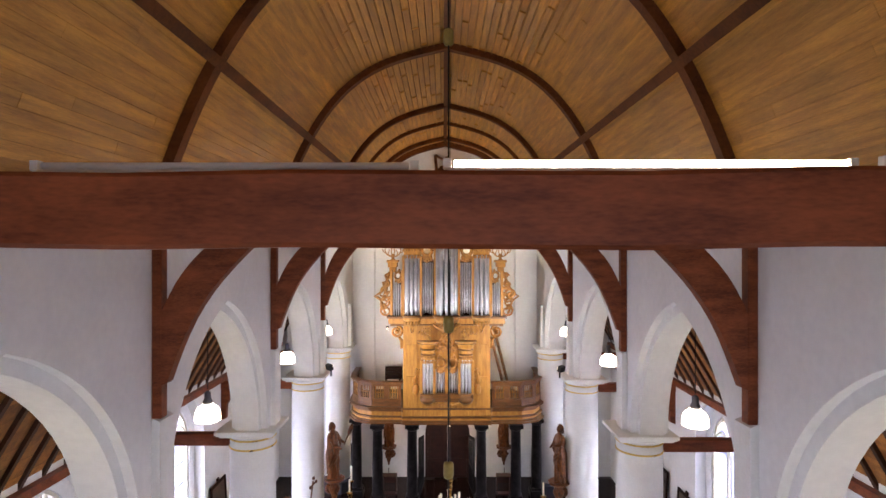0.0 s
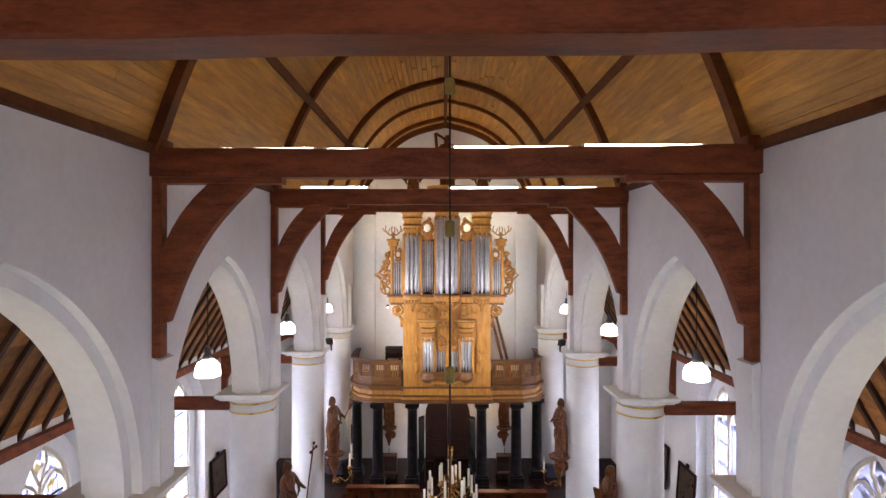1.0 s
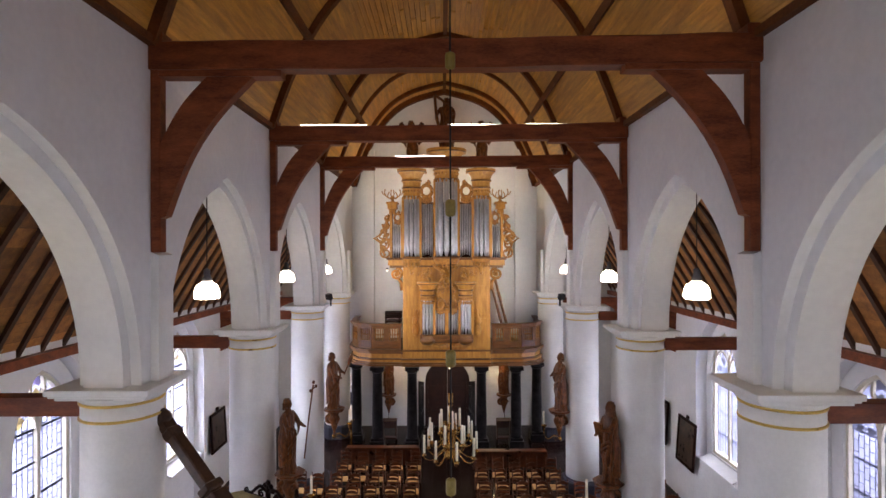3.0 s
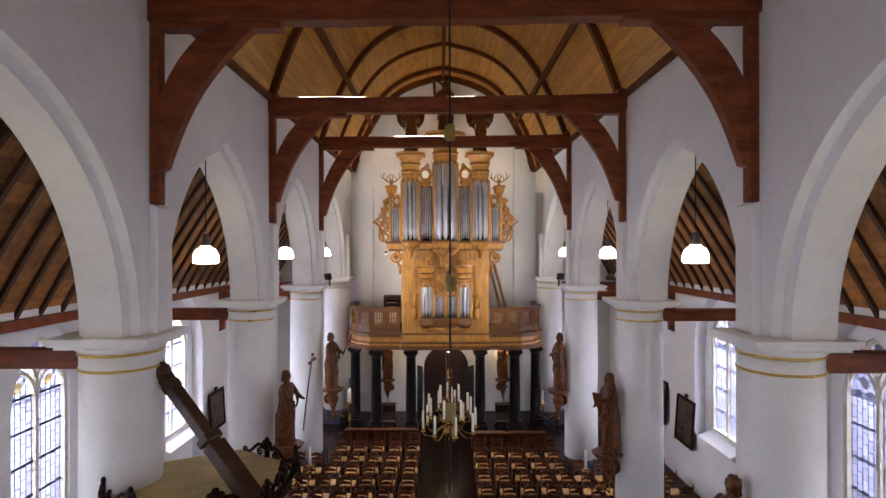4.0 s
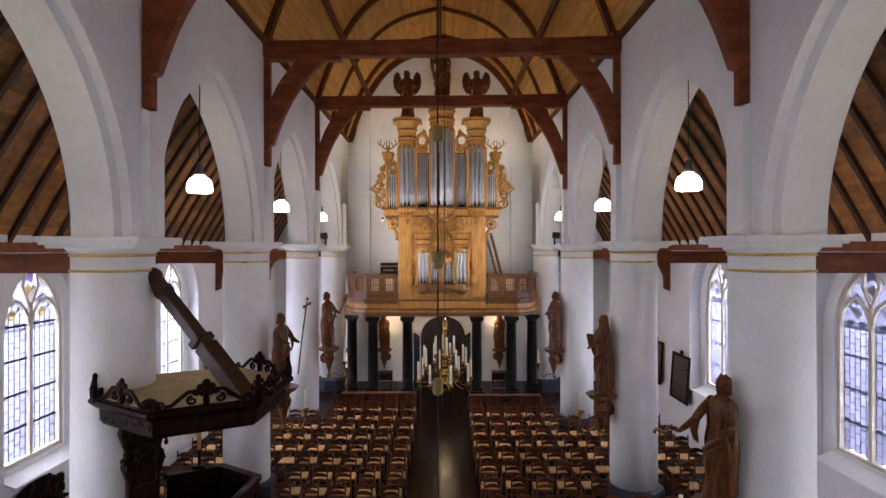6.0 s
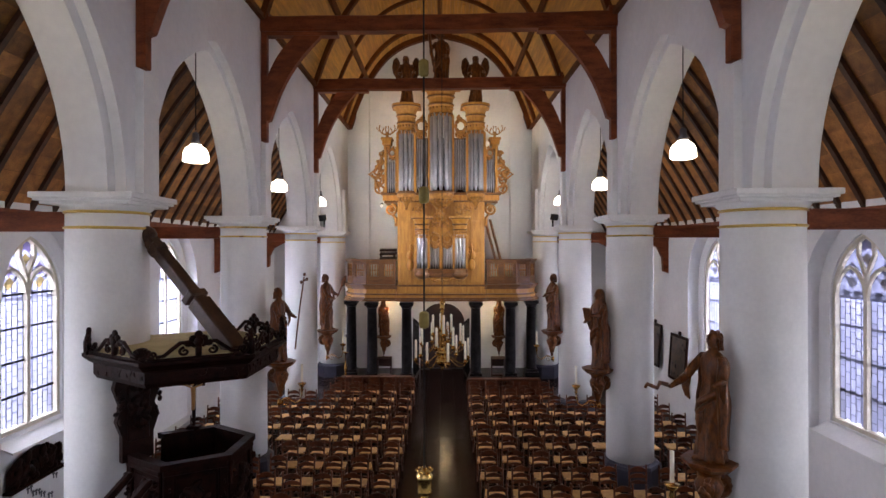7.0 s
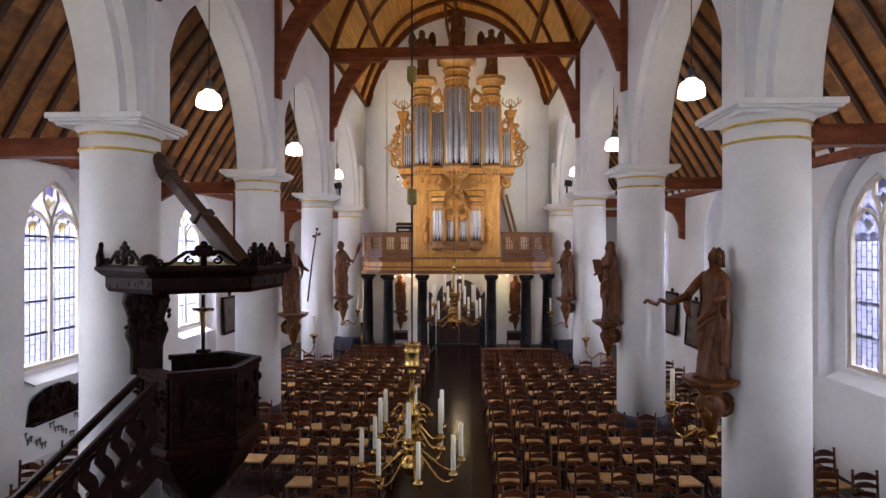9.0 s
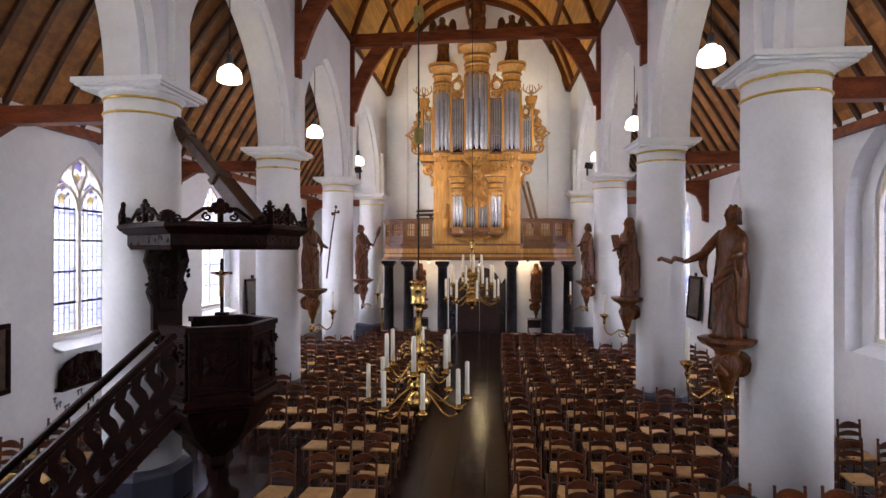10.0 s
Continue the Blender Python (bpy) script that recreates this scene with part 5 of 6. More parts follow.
for i in range(6):
    if i in (3, 4):
        continue
    x, y = hexa(1.25)[i]
    a = math.degrees(math.atan2(y, x)) + 90
    bm = bm_new()
    crest = bm_new()
    if i == 0:
        for k in range(9):
            a2 = radians(10 + 20 * k)
            tube(crest, [(0.03 * math.cos(a2), 0, 0.03 + 0.03 * math.sin(a2)), (0.15 * math.cos(a2), -0.01, 0.03 + 0.17 * math.sin(a2))], 0.014, 5, 0.026)
        ball(crest, (0, 0, 0.04), 0.05, 8, 6, (1.2, 0.7, 0.8))
    else:
        tube(crest, [(0, 0, 0.0), (0, -0.02, 0.16), (0, 0, 0.30)], 0.06, 7, 0.03)
        for e in (-1, 1):
            scroll(crest, (e * 0.11, 0, 0.10), 0.085, 1.3, 0.026, e, 90)
            scroll(crest, (e * 0.075, 0, 0.24), 0.055, 1.2, 0.020, e, 90)
            tube(crest, [(e * 0.16, 0, 0.03), (e * 0.24, 0, 0.06), (e * 0.30, 0, 0.02)], 0.026, 6, 0.016)
        ball(crest, (0, 0, 0.33), 0.042, 8, 6, (1, 0.8, 1.3))
    crest.transform(pose(x, y, 3.70 + F, 0, 0, a) @ Matrix.Diagonal((0.95, 1.0, 0.88, 1)))
    merge(bm, crest)
    tagged(part("corner_crest", bm, BLACK_OAK, canopy), kind="stuff")
bm = bm_new()
P0, P1 = Vector((-4.06, 8.10, 5.24)), Vector((-2.52, 7.42, 3.72))
o = Vector((PU[0], PU[1], FL))
d = (P1 - P0)
rot = d.to_track_quat("X", "Z").to_matrix().to_4x4()
obox(bm, Matrix.Translation((P0 + P1) / 2 - o) @ rot, d.length, 0.19, 0.17, 0.02)
obox(bm, Matrix.Translation(P0 + d * 0.55 - o) @ rot, 0.12, 0.29, 0.23, 0.02)
obox(bm, Matrix.Translation(P0 + d * 0.12 - o) @ rot, 0.16, 0.22, 0.21, 0.03)
obox(bm, Matrix.Translation(P0 + d * 0.80 - o) @ rot, d.length * 0.42, 0.27, 0.21, 0.02)
ball(bm, P0 + Vector((-0.02, -0.02, 0.02)) - o, 0.16, 10, 7, (1.0, 0.9, 0.9))
part("strut", bm, STRUT, pulpit, "grey-brown wooden strut to the pillar")
# back panel at the pillar
bm = bm_new()
poly = [(-0.24, 2.2), (-0.24, 2.55), (-0.32, 2.75), (-0.26, 2.95), (-0.36, 3.2), (-0.30, 3.42), (0.30, 3.42), (0.36, 3.2), (0.26, 2.95), (0.32, 2.75), (0.24, 2.55), (0.24, 2.2)]
tmp = bm_new()
prism(tmp, [(x, z + F) for x, z in poly], "y", -0.05, 0.05)
leafy(tmp, (0, -0.09, 2.95 + F), 0.30, 0.8, 8, 22, 0.05)
leafy(tmp, (-0.28, -0.05, 3.05 + F), 0.14, 0.6, 5, 10)
leafy(tmp, (0.28, -0.05, 3.05 + F), 0.14, 0.6, 6, 10)
obox(tmp, pose(0, -0.06, 2.85 + F), 0.34, 0.05, 0.75, 0.02)
tmp.transform(pose(-0.62, -0.32, 0, 0, 0, 52) @ Matrix.Diagonal((0.85, 1, 1, 1)))
merge(bm, tmp)
part("back_panel", bm, BLACK_OAK, pulpit)
# tub
TR = 0.80
bm = bm_new()
ring_out, ring_in = hexa(TR + 0.06), hexa(TR - 0.09)
for i in range(6):
    j = (i + 1) % 6
    if i == 4:
        continue
    vs = []
    for z in (2.22 + F, 2.30 + F):
        for p in (ring_out[i], ring_out[j], ring_in[j], ring_in[i]):
            vs.append(bm.verts.new((p[0], p[1], z)))
    for q in ((0, 1, 2, 3), (4, 7, 6, 5), (0, 4, 5, 1), (1, 5, 6, 2), (2, 6, 7, 3), (3, 7, 4, 0)):
        bm.faces.new([vs[a] for a in q])
part("rim", bm, BLACK_OAK, pulpit)
tc = hexa(TR - 0.02)
for i in range(6):
    if i == 4:
        continue
    (xa, ya), (xb, yb) = tc[i], tc[(i + 1) % 6]
    ang = math.degrees(math.atan2(yb - ya, xb - xa))
    ln = math.hypot(xb - xa, yb - ya)
    m = pose((xa + xb) / 2, (ya + yb) / 2, 1.78 + F, 0, 0, ang)
    bm = bm_new()
    tmp = bm_new()
    box(tmp, -ln / 2, ln / 2, 0.0, 0.05, -0.50, 0.46)
    for e in (-1, 1):
        box(tmp, e * (ln / 2 - 0.06) - 0.06, e * (ln / 2 - 0.06) + 0.06, -0.05, 0.0, -0.46, 0.42, 0.012)
    box(tmp, -ln / 2, ln / 2, -0.06, 0.0, 0.36, 0.44, 0.012)
    box(tmp, -ln / 2, ln / 2, -0.08, 0.0, -0.50, -0.42, 0.012)
    box(tmp, -ln / 2, ln / 2, -0.06, 0.0, -0.40, -0.35, 0.012)
    tmp.transform(m)
    merge(bm, tmp)
    panel = part("tub_panel", bm, BLACK_OAK, pulpit)
    bm = bm_new()
    tmp = bm_new()
    box(tmp, -0.24, 0.24, -0.025, 0.0, -0.28, 0.30, 0.012)
    leafy(tmp, (0, -0.05, 0.0), 0.36, 0.44, i + 13, 12, 0.05)
    ball(tmp, (0, -0.05, 0.02), 0.10, 8, 6, (1, 0.4, 1.2))
    for e in (-1, 1):
        leafy(tmp, (e * (ln / 2 - 0.06), -0.06, 0.0), 0.10, 0.6, i + 23, 8, 0.04)
    tmp.transform(m)
    merge(bm, tmp)
    part("relief", bm, BLACK_OAK, panel, "carved relief")
bm = bm_new()
hex_loft(bm, [(0.14, 0.10), (0.22, 0.2), (0.20, 0.32), (0.36, 0.48), (0.62, 0.74), (0.76, 0.98), (0.80, 1.08), (0.76, 1.12), (0.90, 1.16), (0.92, 1.22), (0.86, 1.28)])
leafy(bm, (0, -0.5, 0.9 + F), 0.7, 0.25, 77, 14, 0.12)
part("tub_bowl", bm, BLACK_OAK, pulpit)
bm = bm_new()
lathe(bm, [(0.30, 0), (0.30, 0.10), (0.20, 0.16), (0.14, 0.30), (0.17, 0.42), (0.12, 0.55), (0.13, 0.75)], 12)
part("foot", bm, BLACK_OAK, pulpit)
# stair
A, B = Vector((-3.30, 6.72, 2.28)), Vector((-4.48, 4.82, 0.50))
along = Vector((B.x - A.x, B.y - A.y, 0)).normalized()
across = Vector((-along.y, along.x, 0))
off = Vector((-0.58, 0.36, 0))
run = B - A
yaw_s = run.to_track_quat("X", "Z").to_matrix().to_4x4()
for e, o2 in ((0, Vector()), (1, off * 0.62)):
    bm = bm_new()
    obox(bm, Matrix.Translation(A + run * 0.5 + o2 - o) @ yaw_s, run.length, 0.11, 0.085, 0.025)
    part("handrail", bm, BLACK_OAK, pulpit)
    if e:
        continue
    bm = bm_new()
    obox(bm, Matrix.Translation((A + B) / 2 + o2 + Vector((0, 0, -1.02)) - o) @ yaw_s, run.length, 0.08, 0.24, 0.02)
    obox(bm, Matrix.Translation((A + B) / 2 + o2 + Vector((0, 0, -0.91)) - o) @ yaw_s, run.length, 0.12, 0.05, 0.015)
    part("stringer", bm, BLACK_OAK, pulpit)
    n = 13
    for i in range(n):
        p = A + run * ((i + 0.6) / n) + o2 - o
        bm = bm_new()
        pts = []
        for q in range(11):
            u = q / 10
            pts.append(p + along * 0.05 * math.sin(u * math.pi * 3) + Vector((0, 0, -0.04 - 0.86 * u)))
        rings = []
        for q, c in enumerate(pts):
            w = 0.070 + 0.026 * math.cos(q / 10 * math.pi * 6)
            rings.append([bm.verts.new(c + across * xx + along * yy) for xx, yy in ((-0.02, -w), (0.02, -w), (0.02, w), (-0.02, w))])
        for a, b in zip(rings, rings[1:]):
            for q in range(4):
                bm.faces.new((a[q], a[(q + 1) % 4], b[(q + 1) % 4], b[q]))
        part("baluster", bm, BLACK_OAK, pulpit)
for i in range(9):
    u = (i + 0.5) / 9
    p = A + run * u + off / 2 - o
    bm = bm_new()
    obox(bm, pose(p.x, p.y, p.z - 1.08, 0, 0, math.degrees(math.atan2(along.y, along.x))), 0.32, 0.68, 0.04, 0.006)
    part("tread", bm, BLACK_OAK, pulpit)
bm = bm_new()
lathe(bm, [(0.07, FL + F), (0.07, 0.5 + F), (0.09, 0.55 + F), (0.05, 0.60 + F), (0.08, 0.68 + F), (0.02, 0.76 + F)], 10, B.x - o.x, B.y - o.y)
part("newel", bm, BLACK_OAK, pulpit)
# crucifix standing on the tub
cr = thing("crucifix", "dark crucifix with pale carved body on the pulpit rim", "crucifix", pose(-3.62, 8.60, 2.30))
bm = bm_new()
box(bm, -0.022, 0.022, -0.02, 0.02, 0, 0.92, 0.004)
box(bm, -0.17, 0.17, -0.02, 0.02, 0.66, 0.705, 0.004)
box(bm, -0.10, 0.10, -0.06, 0.06, -0.01, 0.05, 0.01)
part("cross", bm, BLACK_OAK, cr)
bm = bm_new()
tube(bm, [(0, -0.035, 0.30), (0.01, -0.04, 0.45), (0, -0.035, 0.64)], 0.025, 7, 0.035)
ball(bm, (0, -0.05, 0.70), 0.032, 7, 6)
for s in (-1, 1):
    tube(bm, [(0, -0.035, 0.63), (s * 0.15, -0.03, 0.69)], 0.014, 6)
part("corpus", bm, CARVED, cr)

# ---- under and on the gallery ----
door = tagged(new("door_1"), "dark brown double church door in an arched opening", "door", kind="structure")
door.matrix_basis = pose(OX + 0.05, END - 0.06, FL)
dp = arch_points(0.95, 0.86, 8)
bm = bm_new()
sweep(bm, [(-0.95, 0)] + [(p[0], 2.05 + p[1]) for p in dp] + [(0.95, 0)], 0.12, 0.16)
part("door_frame", bm, RED, door)
for s in (-1, 1):
    half = [p for p in dp if p[0] * s >= -0.001]
    half = half if s > 0 else half[::-1]
    poly = [(s * 0.006, 0.02), (s * 0.006, 2.05 + half[0][1])] + [(p[0] if abs(p[0]) > 0.01 else s * 0.006, 2.05 + p[1]) for p in half[1:]] + [(s * 0.94, 0.02)]
    bm = bm_new()
    prism(bm, poly, "y", -0.02, 0.03)
    leaf = part("door_leaf", bm, RED, door)
    for z0, z1 in ((0.15, 0.75), (0.88, 1.85)):
        bm = bm_new()
        box(bm, s * 0.47 - 0.31, s * 0.47 + 0.31, -0.045, -0.02, z0, z1, 0.012)
        part("door_panel", bm, RED, leaf)
bm = bm_new()
ball(bm, (0.10, -0.06, 1.0), 0.035, 8, 6)
part("door_handle", bm, BRASS, door)

for s in (-1, 1):
    g = thing("iron_gate", "black wrought iron gate leaf standing open", "gate", pose(OX + s * 1.16, OY + 0.65, FL, 0, 0, 90 + s * 6), "gates under the gallery")
    L = 1.5
    for i in range(11):
        x = L * i / 10
        top = 2.15 + 0.38 * (1 - x / L)
        bm = bm_new()
        tube(bm, [(x, 0, 0.06), (x, 0, top)], 0.013 if i not in (0, 10) else 0.022, 6)
        ball(bm, (x, 0, top + 0.03), 0.026, 6, 5, (0.7, 0.7, 1.8))
        part("bar", bm, IRON, g)
    for za, zb in ((0.08, 0.08), (1.05, 1.05), (2.42, 2.05)):
        bm = bm_new()
        tube(bm, [(0, 0, za), (L, 0, zb)], 0.018, 6)
        part("rail", bm, IRON, g)

bm = bm_new()
for s in (-1, 1):
    a, b = sorted((OX + s * 4.05, OX + s * 4.9))
    box(bm, a, b, END - 0.30, END - 0.02, FL, 1.15, 0.01)
structure("baseboard", bm, PLINTH, "dark blue painted dado at the end wall", "dado")

for s in (-1, 1):
    d = thing("kneeling_desk", "small red-brown wooden kneeling desk under the gallery", "kneeling desk", pose(OX + s * 2.42, OY + 1.2, FL), "kneeling desks")
    bm = bm_new()
    obox(bm, pose(0, 0, 0.82, 12, 0, 0), 0.62, 0.28, 0.04, 0.008)
    part("top", bm, RED, d)
    for e in (-1, 1):
        bm = bm_new()
        box(bm, e * 0.28 - 0.025, e * 0.28 + 0.025, -0.12, 0.14, 0, 0.80, 0.006)
        part("side_panel", bm, RED, d)
    bm = bm_new()
    box(bm, -0.27, 0.27, 0.10, 0.13, 0.45, 0.78)
    part("back_panel", bm, RED, d)
    bm = bm_new()
    box(bm, -0.27, 0.27, -0.42, -0.14, 0.14, 0.20, 0.01)
    part("kneeler", bm, RED, d)
    bm = bm_new()
    tube(bm, [(0.05 * s, 0.1, 0.8), (0.05 * s, 0.1, 1.1)], 0.014, 6)
    part("rod", bm, IRON, d)

for x0, x1, y in ((-3.62, -0.92, 20.95), (1.12, 3.78, 20.55)):
    c = (x0 + x1) / 2
    w = (x1 - x0) / 2
    t = thing("wooden_barrier", "red-brown panelled wooden barrier behind the chairs", "barrier", pose(c, y, FL), "barriers behind the chairs")
    bm = bm_new()
    box(bm, -w, w, -0.16, 0.16, 0.64, 0.69, 0.012)
    part("top", bm, CHAIR, t)
    n = 5
    for i in range(n):
        a, b = -w + 2 * w * i / n, -w + 2 * w * (i + 1) / n
        bm = bm_new()
        box(bm, a + 0.01, b - 0.01, -0.03, 0.03, 0.06, 0.64)
        box(bm, a + 0.10, b - 0.10, -0.045, -0.03, 0.16, 0.56, 0.008)
        part("panel", bm, CHAIR, t)
    for i in range(n + 1):
        x = -w + 2 * w * i / n
        bm = bm_new()
        box(bm, x - 0.04, x + 0.04, -0.05, 0.05, 0, 0.64, 0.008)
        part("post", bm, CHAIR, t)

# candle stand
for x, y, hh in ((-3.55, 21.6, 1.45),):
    t = thing("candle_stand", "tall brass floor candlestick with a white candle", "candlestick", pose(x, y, FL))
    bm = bm_new()
    lathe(bm, [(0.20, 0), (0.20, 0.04), (0.08, 0.12), (0.04, 0.2), (0.07, 0.3), (0.03, 0.4), (0.05, 0.62), (0.03, 0.7), (0.06, 0.9), (0.03, 1.0), (0.03, 1.4), (0.10, hh), (0.11, hh + 0.03), (0.03, hh + 0.04)], 14)
    part("stand", bm, BRASS, t)
    bm = bm_new()
    lathe(bm, [(0.035, hh + 0.03), (0.035, hh + 0.6), (0.008, hh + 0.61)], 10)
    part("candle", bm, WAX, t)

# on the gallery
t = thing("music_desk", "dark wooden music desk standing on the organ gallery", "music desk", pose(OX - 2.25, OY + 0.9, 3.58))
for i in range(4):
    bm = bm_new()
    sx, sy = (-1, 1)[i % 2], (-1, 1)[i // 2]
    box(bm, sx * 0.28 - 0.03, sx * 0.28 + 0.03, sy * 0.15 - 0.03, sy * 0.15 + 0.03, 0, 1.3)
    part("leg", bm, BLACK_OAK, t)
for z in (1.10, 1.28, 1.44):
    bm = bm_new()
    obox(bm, pose(0.03, 0, z, 14, 0, 0), 0.72, 0.34, 0.05, 0.01)
    part("shelf", bm, BLACK_OAK, t)
for a in (0.0, 0.22):
    bm = bm_new()
    p0, p1 = Vector((OX + 2.60 + a, OY + 1.5, 3.58)), Vector((OX + 1.92 + a, OY + 1.9, 6.35))
    obox(bm, Matrix.Translation((p0 + p1) / 2) @ (p1 - p0).to_track_quat("X", "Z").to_matrix().to_4x4(), (p1 - p0).length, 0.15, 0.07, 0.008)
    tagged(finish("leaning_plank", bm, OAK_DARK), "long brown plank leaning against the organ case", "plank", "leaning planks")

def bulb(x, y, z, watts, colour, label):
    t = thing("spotlight", label, "spotlight", pose(x, y, z), "spotlights at the gallery")
    bm = bm_new()
    ball(bm, (0, 0, 0), 0.032, 10, 8)
    part("bulb", bm, BULB, t, "glowing bulb")
    bm = bm_new()
    lathe(bm, [(0.05, 0.03), (0.05, 0.10), (0.02, 0.11)], 10)
    part("housing", bm, IRON, t)
    if watts:
        point_lamp("spotlight_light", x, y, z - 0.07, watts, colour, 0.05)


WARM = (1.0, 0.74, 0.42)
for s in (-1, 1):
    if s < 0:
        bulb(OX + s * 2.40, OY + 0.05, 6.82, 8, WARM, "small lit spotlight at the organ case")
    bulb(OX + s * 2.2, END - 0.75, 2.80, 30, WARM, "small lit lamp under the gallery by the statue")
    # hidden lamps added to make a glow on the wall behind the towers
    bulb(OX + s * 0.78, OY + 0.95, 9.74, 75, (1.0, 0.86, 0.62), "unseen lamp added behind the organ towers to light the wall")
bulb(OX + 0.12, OY + 0.35, 2.80, 30, WARM, "small lit lamp under the gallery")

for e in FLOODS:
    t = thing("floodlight", "black floodlight on a pillar capital turned to the organ", "floodlight", look(e, (0.15, 22.8, 7.6)), "floodlights on the capitals")
    bm = bm_new()
    box(bm, -0.13, 0.13, -0.10, 0.10, 0.0, 0.14, 0.015)
    part("housing", bm, IRON, t)
    bm = bm_new()
    box(bm, -0.10, 0.10, -0.07, 0.07, -0.012, 0.0)
    part("lens", bm, BULB, t, "glowing lens")
    bm = bm_new()
    obox(bm, look(e, (0.15, 22.8, 7.6)).inverted() @ Matrix.Translation((e[0], e[1], (CAP + e[2]) / 2 - 0.05)), 0.05, 0.05, e[2] - CAP - 0.02)
    part("bracket", bm, IRON, t)

# ---- pictures and memorial ----
def painting(side, y, z, w, h, tilt, label):
    x = X0 + side * (AISLE - (0.08 if tilt else 0.0))
    t = thing("painting", label, "painting", pose(x, y + sk(side * 8), z) @ pose(0, 0, 0, 0, 0, -side * 90) @ pose(0, 0, 0, tilt, 0, 0), "paintings on the aisle walls")
    for a, b, c, d in ((-w / 2, w / 2, -h / 2, -h / 2 + 0.09), (-w / 2, w / 2, h / 2 - 0.09, h / 2), (-w / 2, -w / 2 + 0.09, -h / 2 + 0.09, h / 2 - 0.09), (w / 2 - 0.09, w / 2, -h / 2 + 0.09, h / 2 - 0.09)):
        bm = bm_new()
        box(bm, a, b, -0.06, 0.0, c, d, 0.012)
        part("frame", bm, BLACK_OAK, t)
    bm = bm_new()
    box(bm, -w / 2 + 0.08, w / 2 - 0.08, -0.03, -0.01, -h / 2 + 0.08, h / 2 - 0.08)
    part("canvas", bm, PICTURE, t, "dark brown oil painting")
    bm = bm_new()
    box(bm, -0.09, 0.09, -0.05, 0.0, h / 2, h / 2 + 0.12, 0.02)
    part("crest", bm, BLACK_OAK, t)


painting(1, 17.75, 1.62, 1.25, 1.45, -4, "dark oil painting in a black frame on the aisle wall")
painting(1, 19.75, 1.75, 1.15, 1.45, -4, "dark oil painting in a black frame on the aisle wall")
painting(-1, 18.15, 1.75, 1.2, 1.25, -3, "dark oil painting in a black frame on the aisle wall")
painting(-1, 8.0, 1.5, 1.0, 1.2, 0, "dark oil painting in a black frame on the aisle wall")

mx, my = X0 - AISLE - 0.30, 10.9
mem = thing("carved_memorial", "dark carved wooden relief on a shelf below the window", "relief", pose(mx, my, 0.62, 0, 0, 90))
bm = bm_new()
box(bm, -0.75, 0.75, -0.18, 0.0, -0.06, 0.0, 0.012)
part("shelf", bm, BLACK_OAK, mem)
bm = bm_new()
prism(bm, [(-0.68, 0), (-0.66, 0.32), (-0.45, 0.48), (-0.2, 0.56), (0.1, 0.60), (0.4, 0.52), (0.62, 0.36), (0.68, 0)], "y", -0.10, -0.01)
leafy(bm, (-0.3, -0.12, 0.3), 0.7, 0.5, 3, 16, 0.06)
leafy(bm, (0.3, -0.12, 0.3), 0.7, 0.5, 4, 16, 0.06)
tagged(part("relief", bm, BLACK_OAK, mem), kind="stuff")
r = random.Random(8)
cross_bm = bm_new()
box(cross_bm, -0.012, 0.012, -0.012, 0, -0.06, 0.06)
box(cross_bm, -0.036, 0.036, -0.012, 0, 0.015, 0.045)
first = None
for i in range(18):
    m = pose(mx + 0.01, my - 0.75 + 1.5 * ((i * 0.618) % 1.0), 0.42 - 0.11 * (i % 4) - r.uniform(0, 0.05), 0, 0, 90)
    if first is None:
        first = finish("votive_cross", cross_bm, LEAD)
        first.matrix_basis = m
        tagged(first, "small grey votive cross fixed to the wall", "votive cross", "votive crosses")
    else:
        copy_thing(first, m)

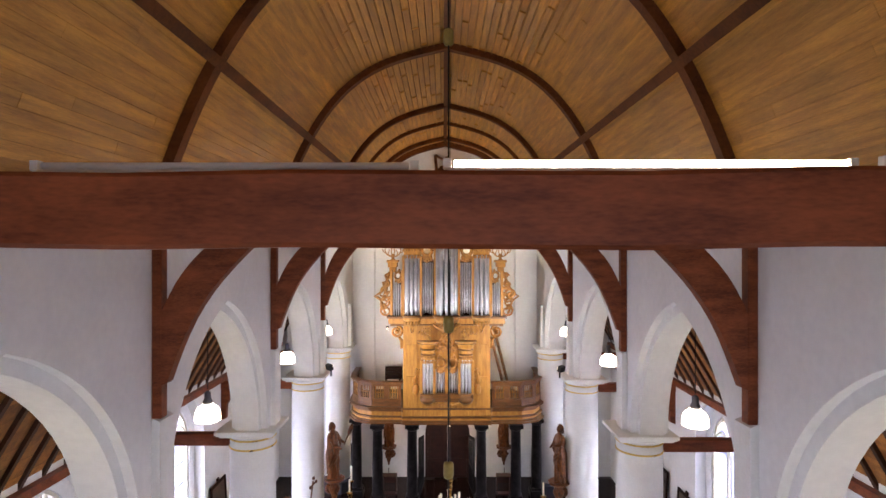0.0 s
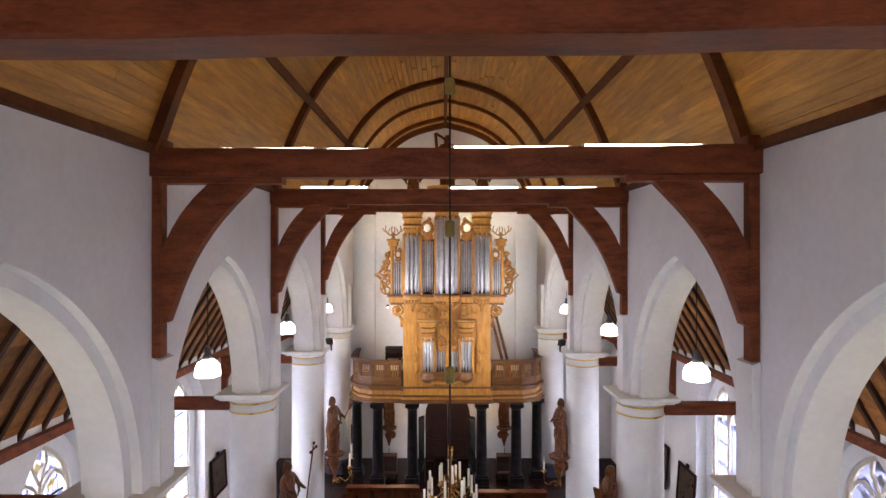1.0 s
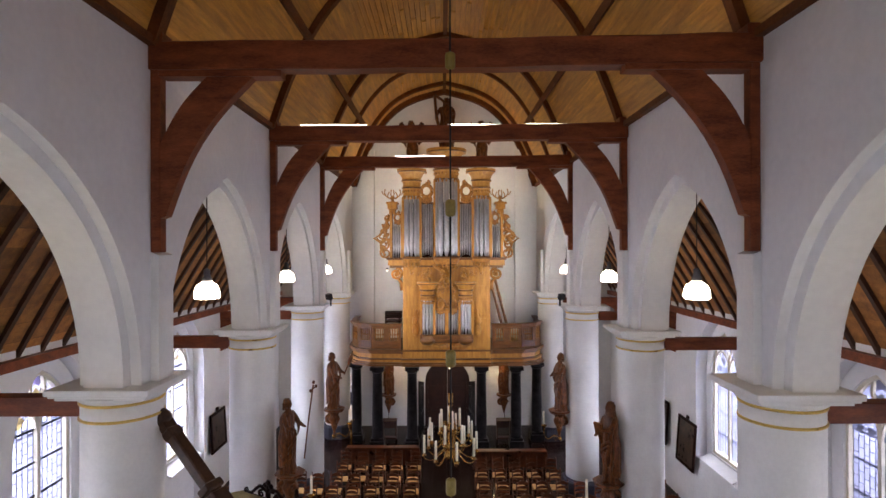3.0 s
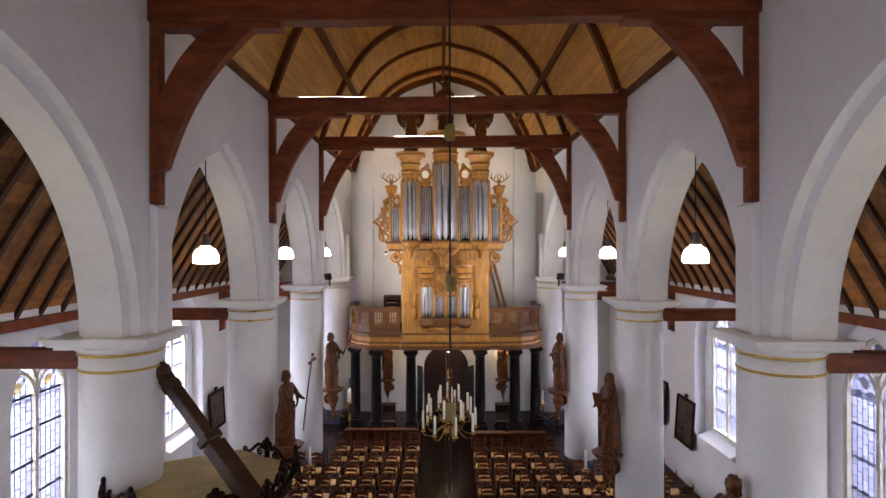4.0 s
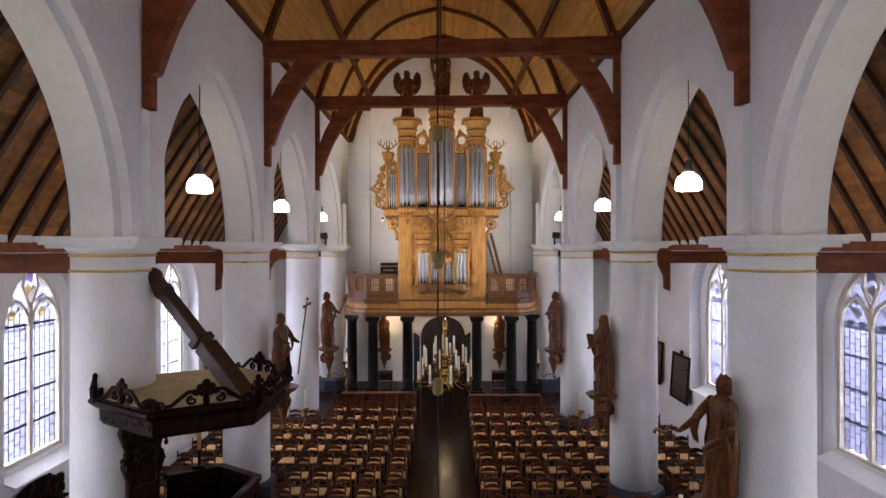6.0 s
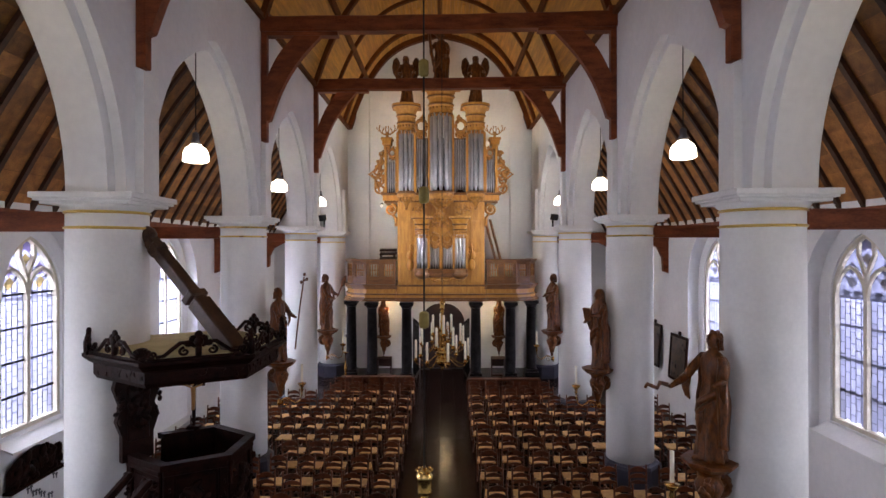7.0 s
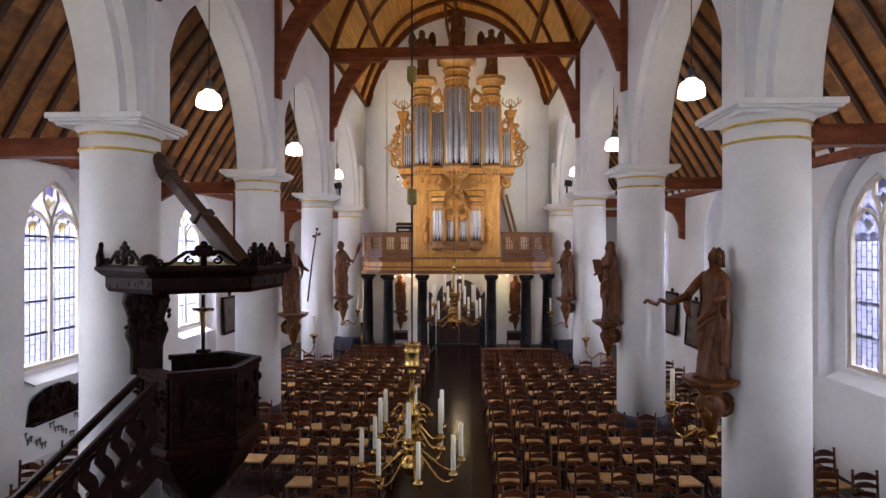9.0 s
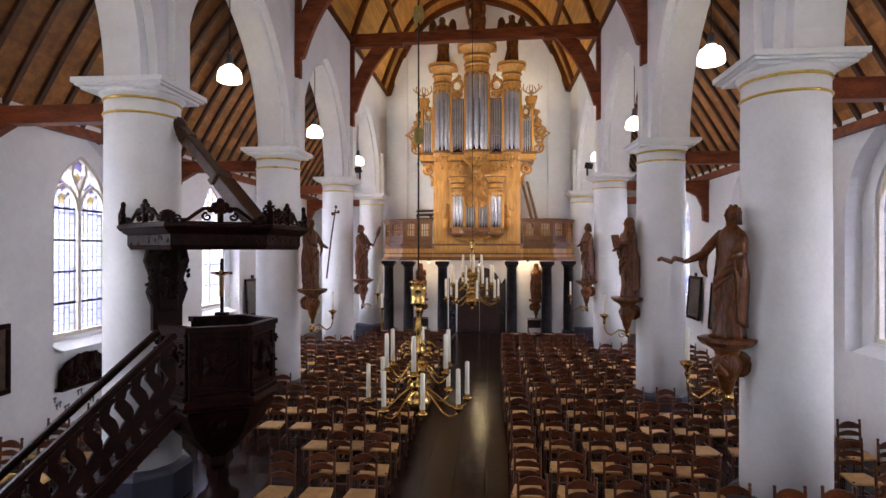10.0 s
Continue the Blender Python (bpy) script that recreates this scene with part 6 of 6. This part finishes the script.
# ---- chairs ----
def chair_master(m):
    t = thing("chair", "dark brown wooden ladder-back chair with woven rush seat", "chair", m, "rows of church chairs")
    bm = bm_new()
    vs = [(-0.228, -0.22), (0.228, -0.22), (0.180, 0.17), (-0.180, 0.17)]
    prism(bm, vs, "z", 0.425, 0.462)
    bmesh.ops.bevel(bm, geom=list(bm.edges), offset=0.010, segments=1, affect="EDGES")
    part("seat", bm, RUSH, t, "pale woven rush seat")
    for s in (-1, 1):
        bm = bm_new()
        lathe(bm, [(0.016, 0), (0.020, 0.2), (0.020, 0.90), (0.013, 0.915), (0.022, 0.935), (0.020, 0.955), (0.006, 0.965)], 8)
        bm.transform(pose(s * 0.178, 0.18, 0, -3, 0, 0))
        part("back_post", bm, CHAIR, t)
        bm = bm_new()
        lathe(bm, [(0.015, 0), (0.021, 0.25), (0.021, 0.47), (0.010, 0.475)], 8, s * 0.205, -0.19)
        part("front_leg", bm, CHAIR, t)
        bm = bm_new()
        tube(bm, [(s * 0.205, -0.19, 0.2), (s * 0.178, 0.18, 0.2)], 0.011, 6)
        part("stretcher", bm, CHAIR, t)
    bm = bm_new()
    tube(bm, [(-0.2, -0.19, 0.27), (0.2, -0.19, 0.27)], 0.012, 6)
    part("stretcher", bm, CHAIR, t)
    for z, rise, h in ((0.565, 0.034, 0.070), (0.69, 0.040, 0.080), (0.81, 0.058, 0.090)):
        bm = bm_new()
        rings = []
        for i in range(9):
            u = i / 8 * 2 - 1
            x = 0.172 * u
            y = 0.186 + 0.026 * (1 - u * u) + (z - 0.4) * 0.055
            rings.append([bm.verts.new((x, y + yy, z + zz)) for yy, zz in ((-0.008, 0), (0.008, 0), (0.008, h * 0.6 + rise * (1 - u * u)), (-0.008, h * 0.6 + rise * (1 - u * u)))])
        for a, b in zip(rings, rings[1:]):
            for q in range(4):
                bm.faces.new((a[q], a[(q + 1) % 4], b[(q + 1) % 4], b[q]))
        bm.faces.new(rings[0])
        bm.faces.new(rings[-1][::-1])
        part("slat", bm, CHAIR, t)
    return t


rc = random.Random(12)
first = None
for side, y_first in ((1, 6.75), (-1, 7.28)):
    for row in range(15):
        for col in range(10):
            x = 0.12 + side * (1.13 + 0.6 * col)
            y = y_first + 0.94 * row - 0.02 * (x - 0.12)
            if y > 19.7:
                continue
            if col > 5 and row > 11:
                continue
            if side < 0 and ((row == 0 and x < -2.3) or (row == 1 and x < -1.9) or (row == 2 and x < -2.4)) and x > -5.2:
                continue
            if any(math.hypot(x - X0 - side * PX, y - py - sk(side * PX)) < 0.98 for py in PILLARS):
                continue
            m = pose(x + rc.uniform(-0.03, 0.03), y + rc.uniform(-0.04, 0.04), FL, 0, 0, rc.uniform(-5, 5))
            if first is None:
                first = chair_master(m)
            else:
                copy_thing(first, m)

# ---- floor flagstones ----
SLAB = 0.50
bm = bm_new()
box(bm, -SLAB / 2 + 0.002, SLAB / 2 - 0.002, -SLAB / 2 + 0.002, SLAB / 2 - 0.002, -0.02, 0.0, 0.003)
bmesh.ops.recalc_face_normals(bm, faces=bm.faces)
slab_me = bpy.data.meshes.new("flagstone")
bm.to_mesh(slab_me)
bm.free()
slab_me.materials.append(SLATE)
rs = random.Random(3)
for i in range(4):
    for j in range(46):
        shift = 0.25 if i % 2 else 0.0
        share("flagstone", slab_me, floor, pose(0.12 + (i - 1.5) * SLAB, 2.5 + j * SLAB + shift, FL + rs.uniform(-0.002, 0.001), rs.uniform(-0.15, 0.15), rs.uniform(-0.15, 0.15), 0))
bm = bm_new()
for side in (-1, 1):
    for i in range(13):
        for j in range(70):
            x = 0.12 + side * (1.25 + i * SLAB)
            y = BACK + 0.3 + j * SLAB + (0.25 if i % 2 else 0)
            if y > END:
                continue
            h = SLAB / 2 - 0.004
            v = [bm.verts.new((x + a * h, y + b * h, FL + rs.uniform(-0.0015, 0.0015))) for a, b in ((-1, -1), (1, -1), (1, 1), (-1, 1))]
            bm.faces.new(v)
slabs = finish("flagstones", bm, SLATE)
slabs.parent = floor
tagged(slabs, kind="stuff")
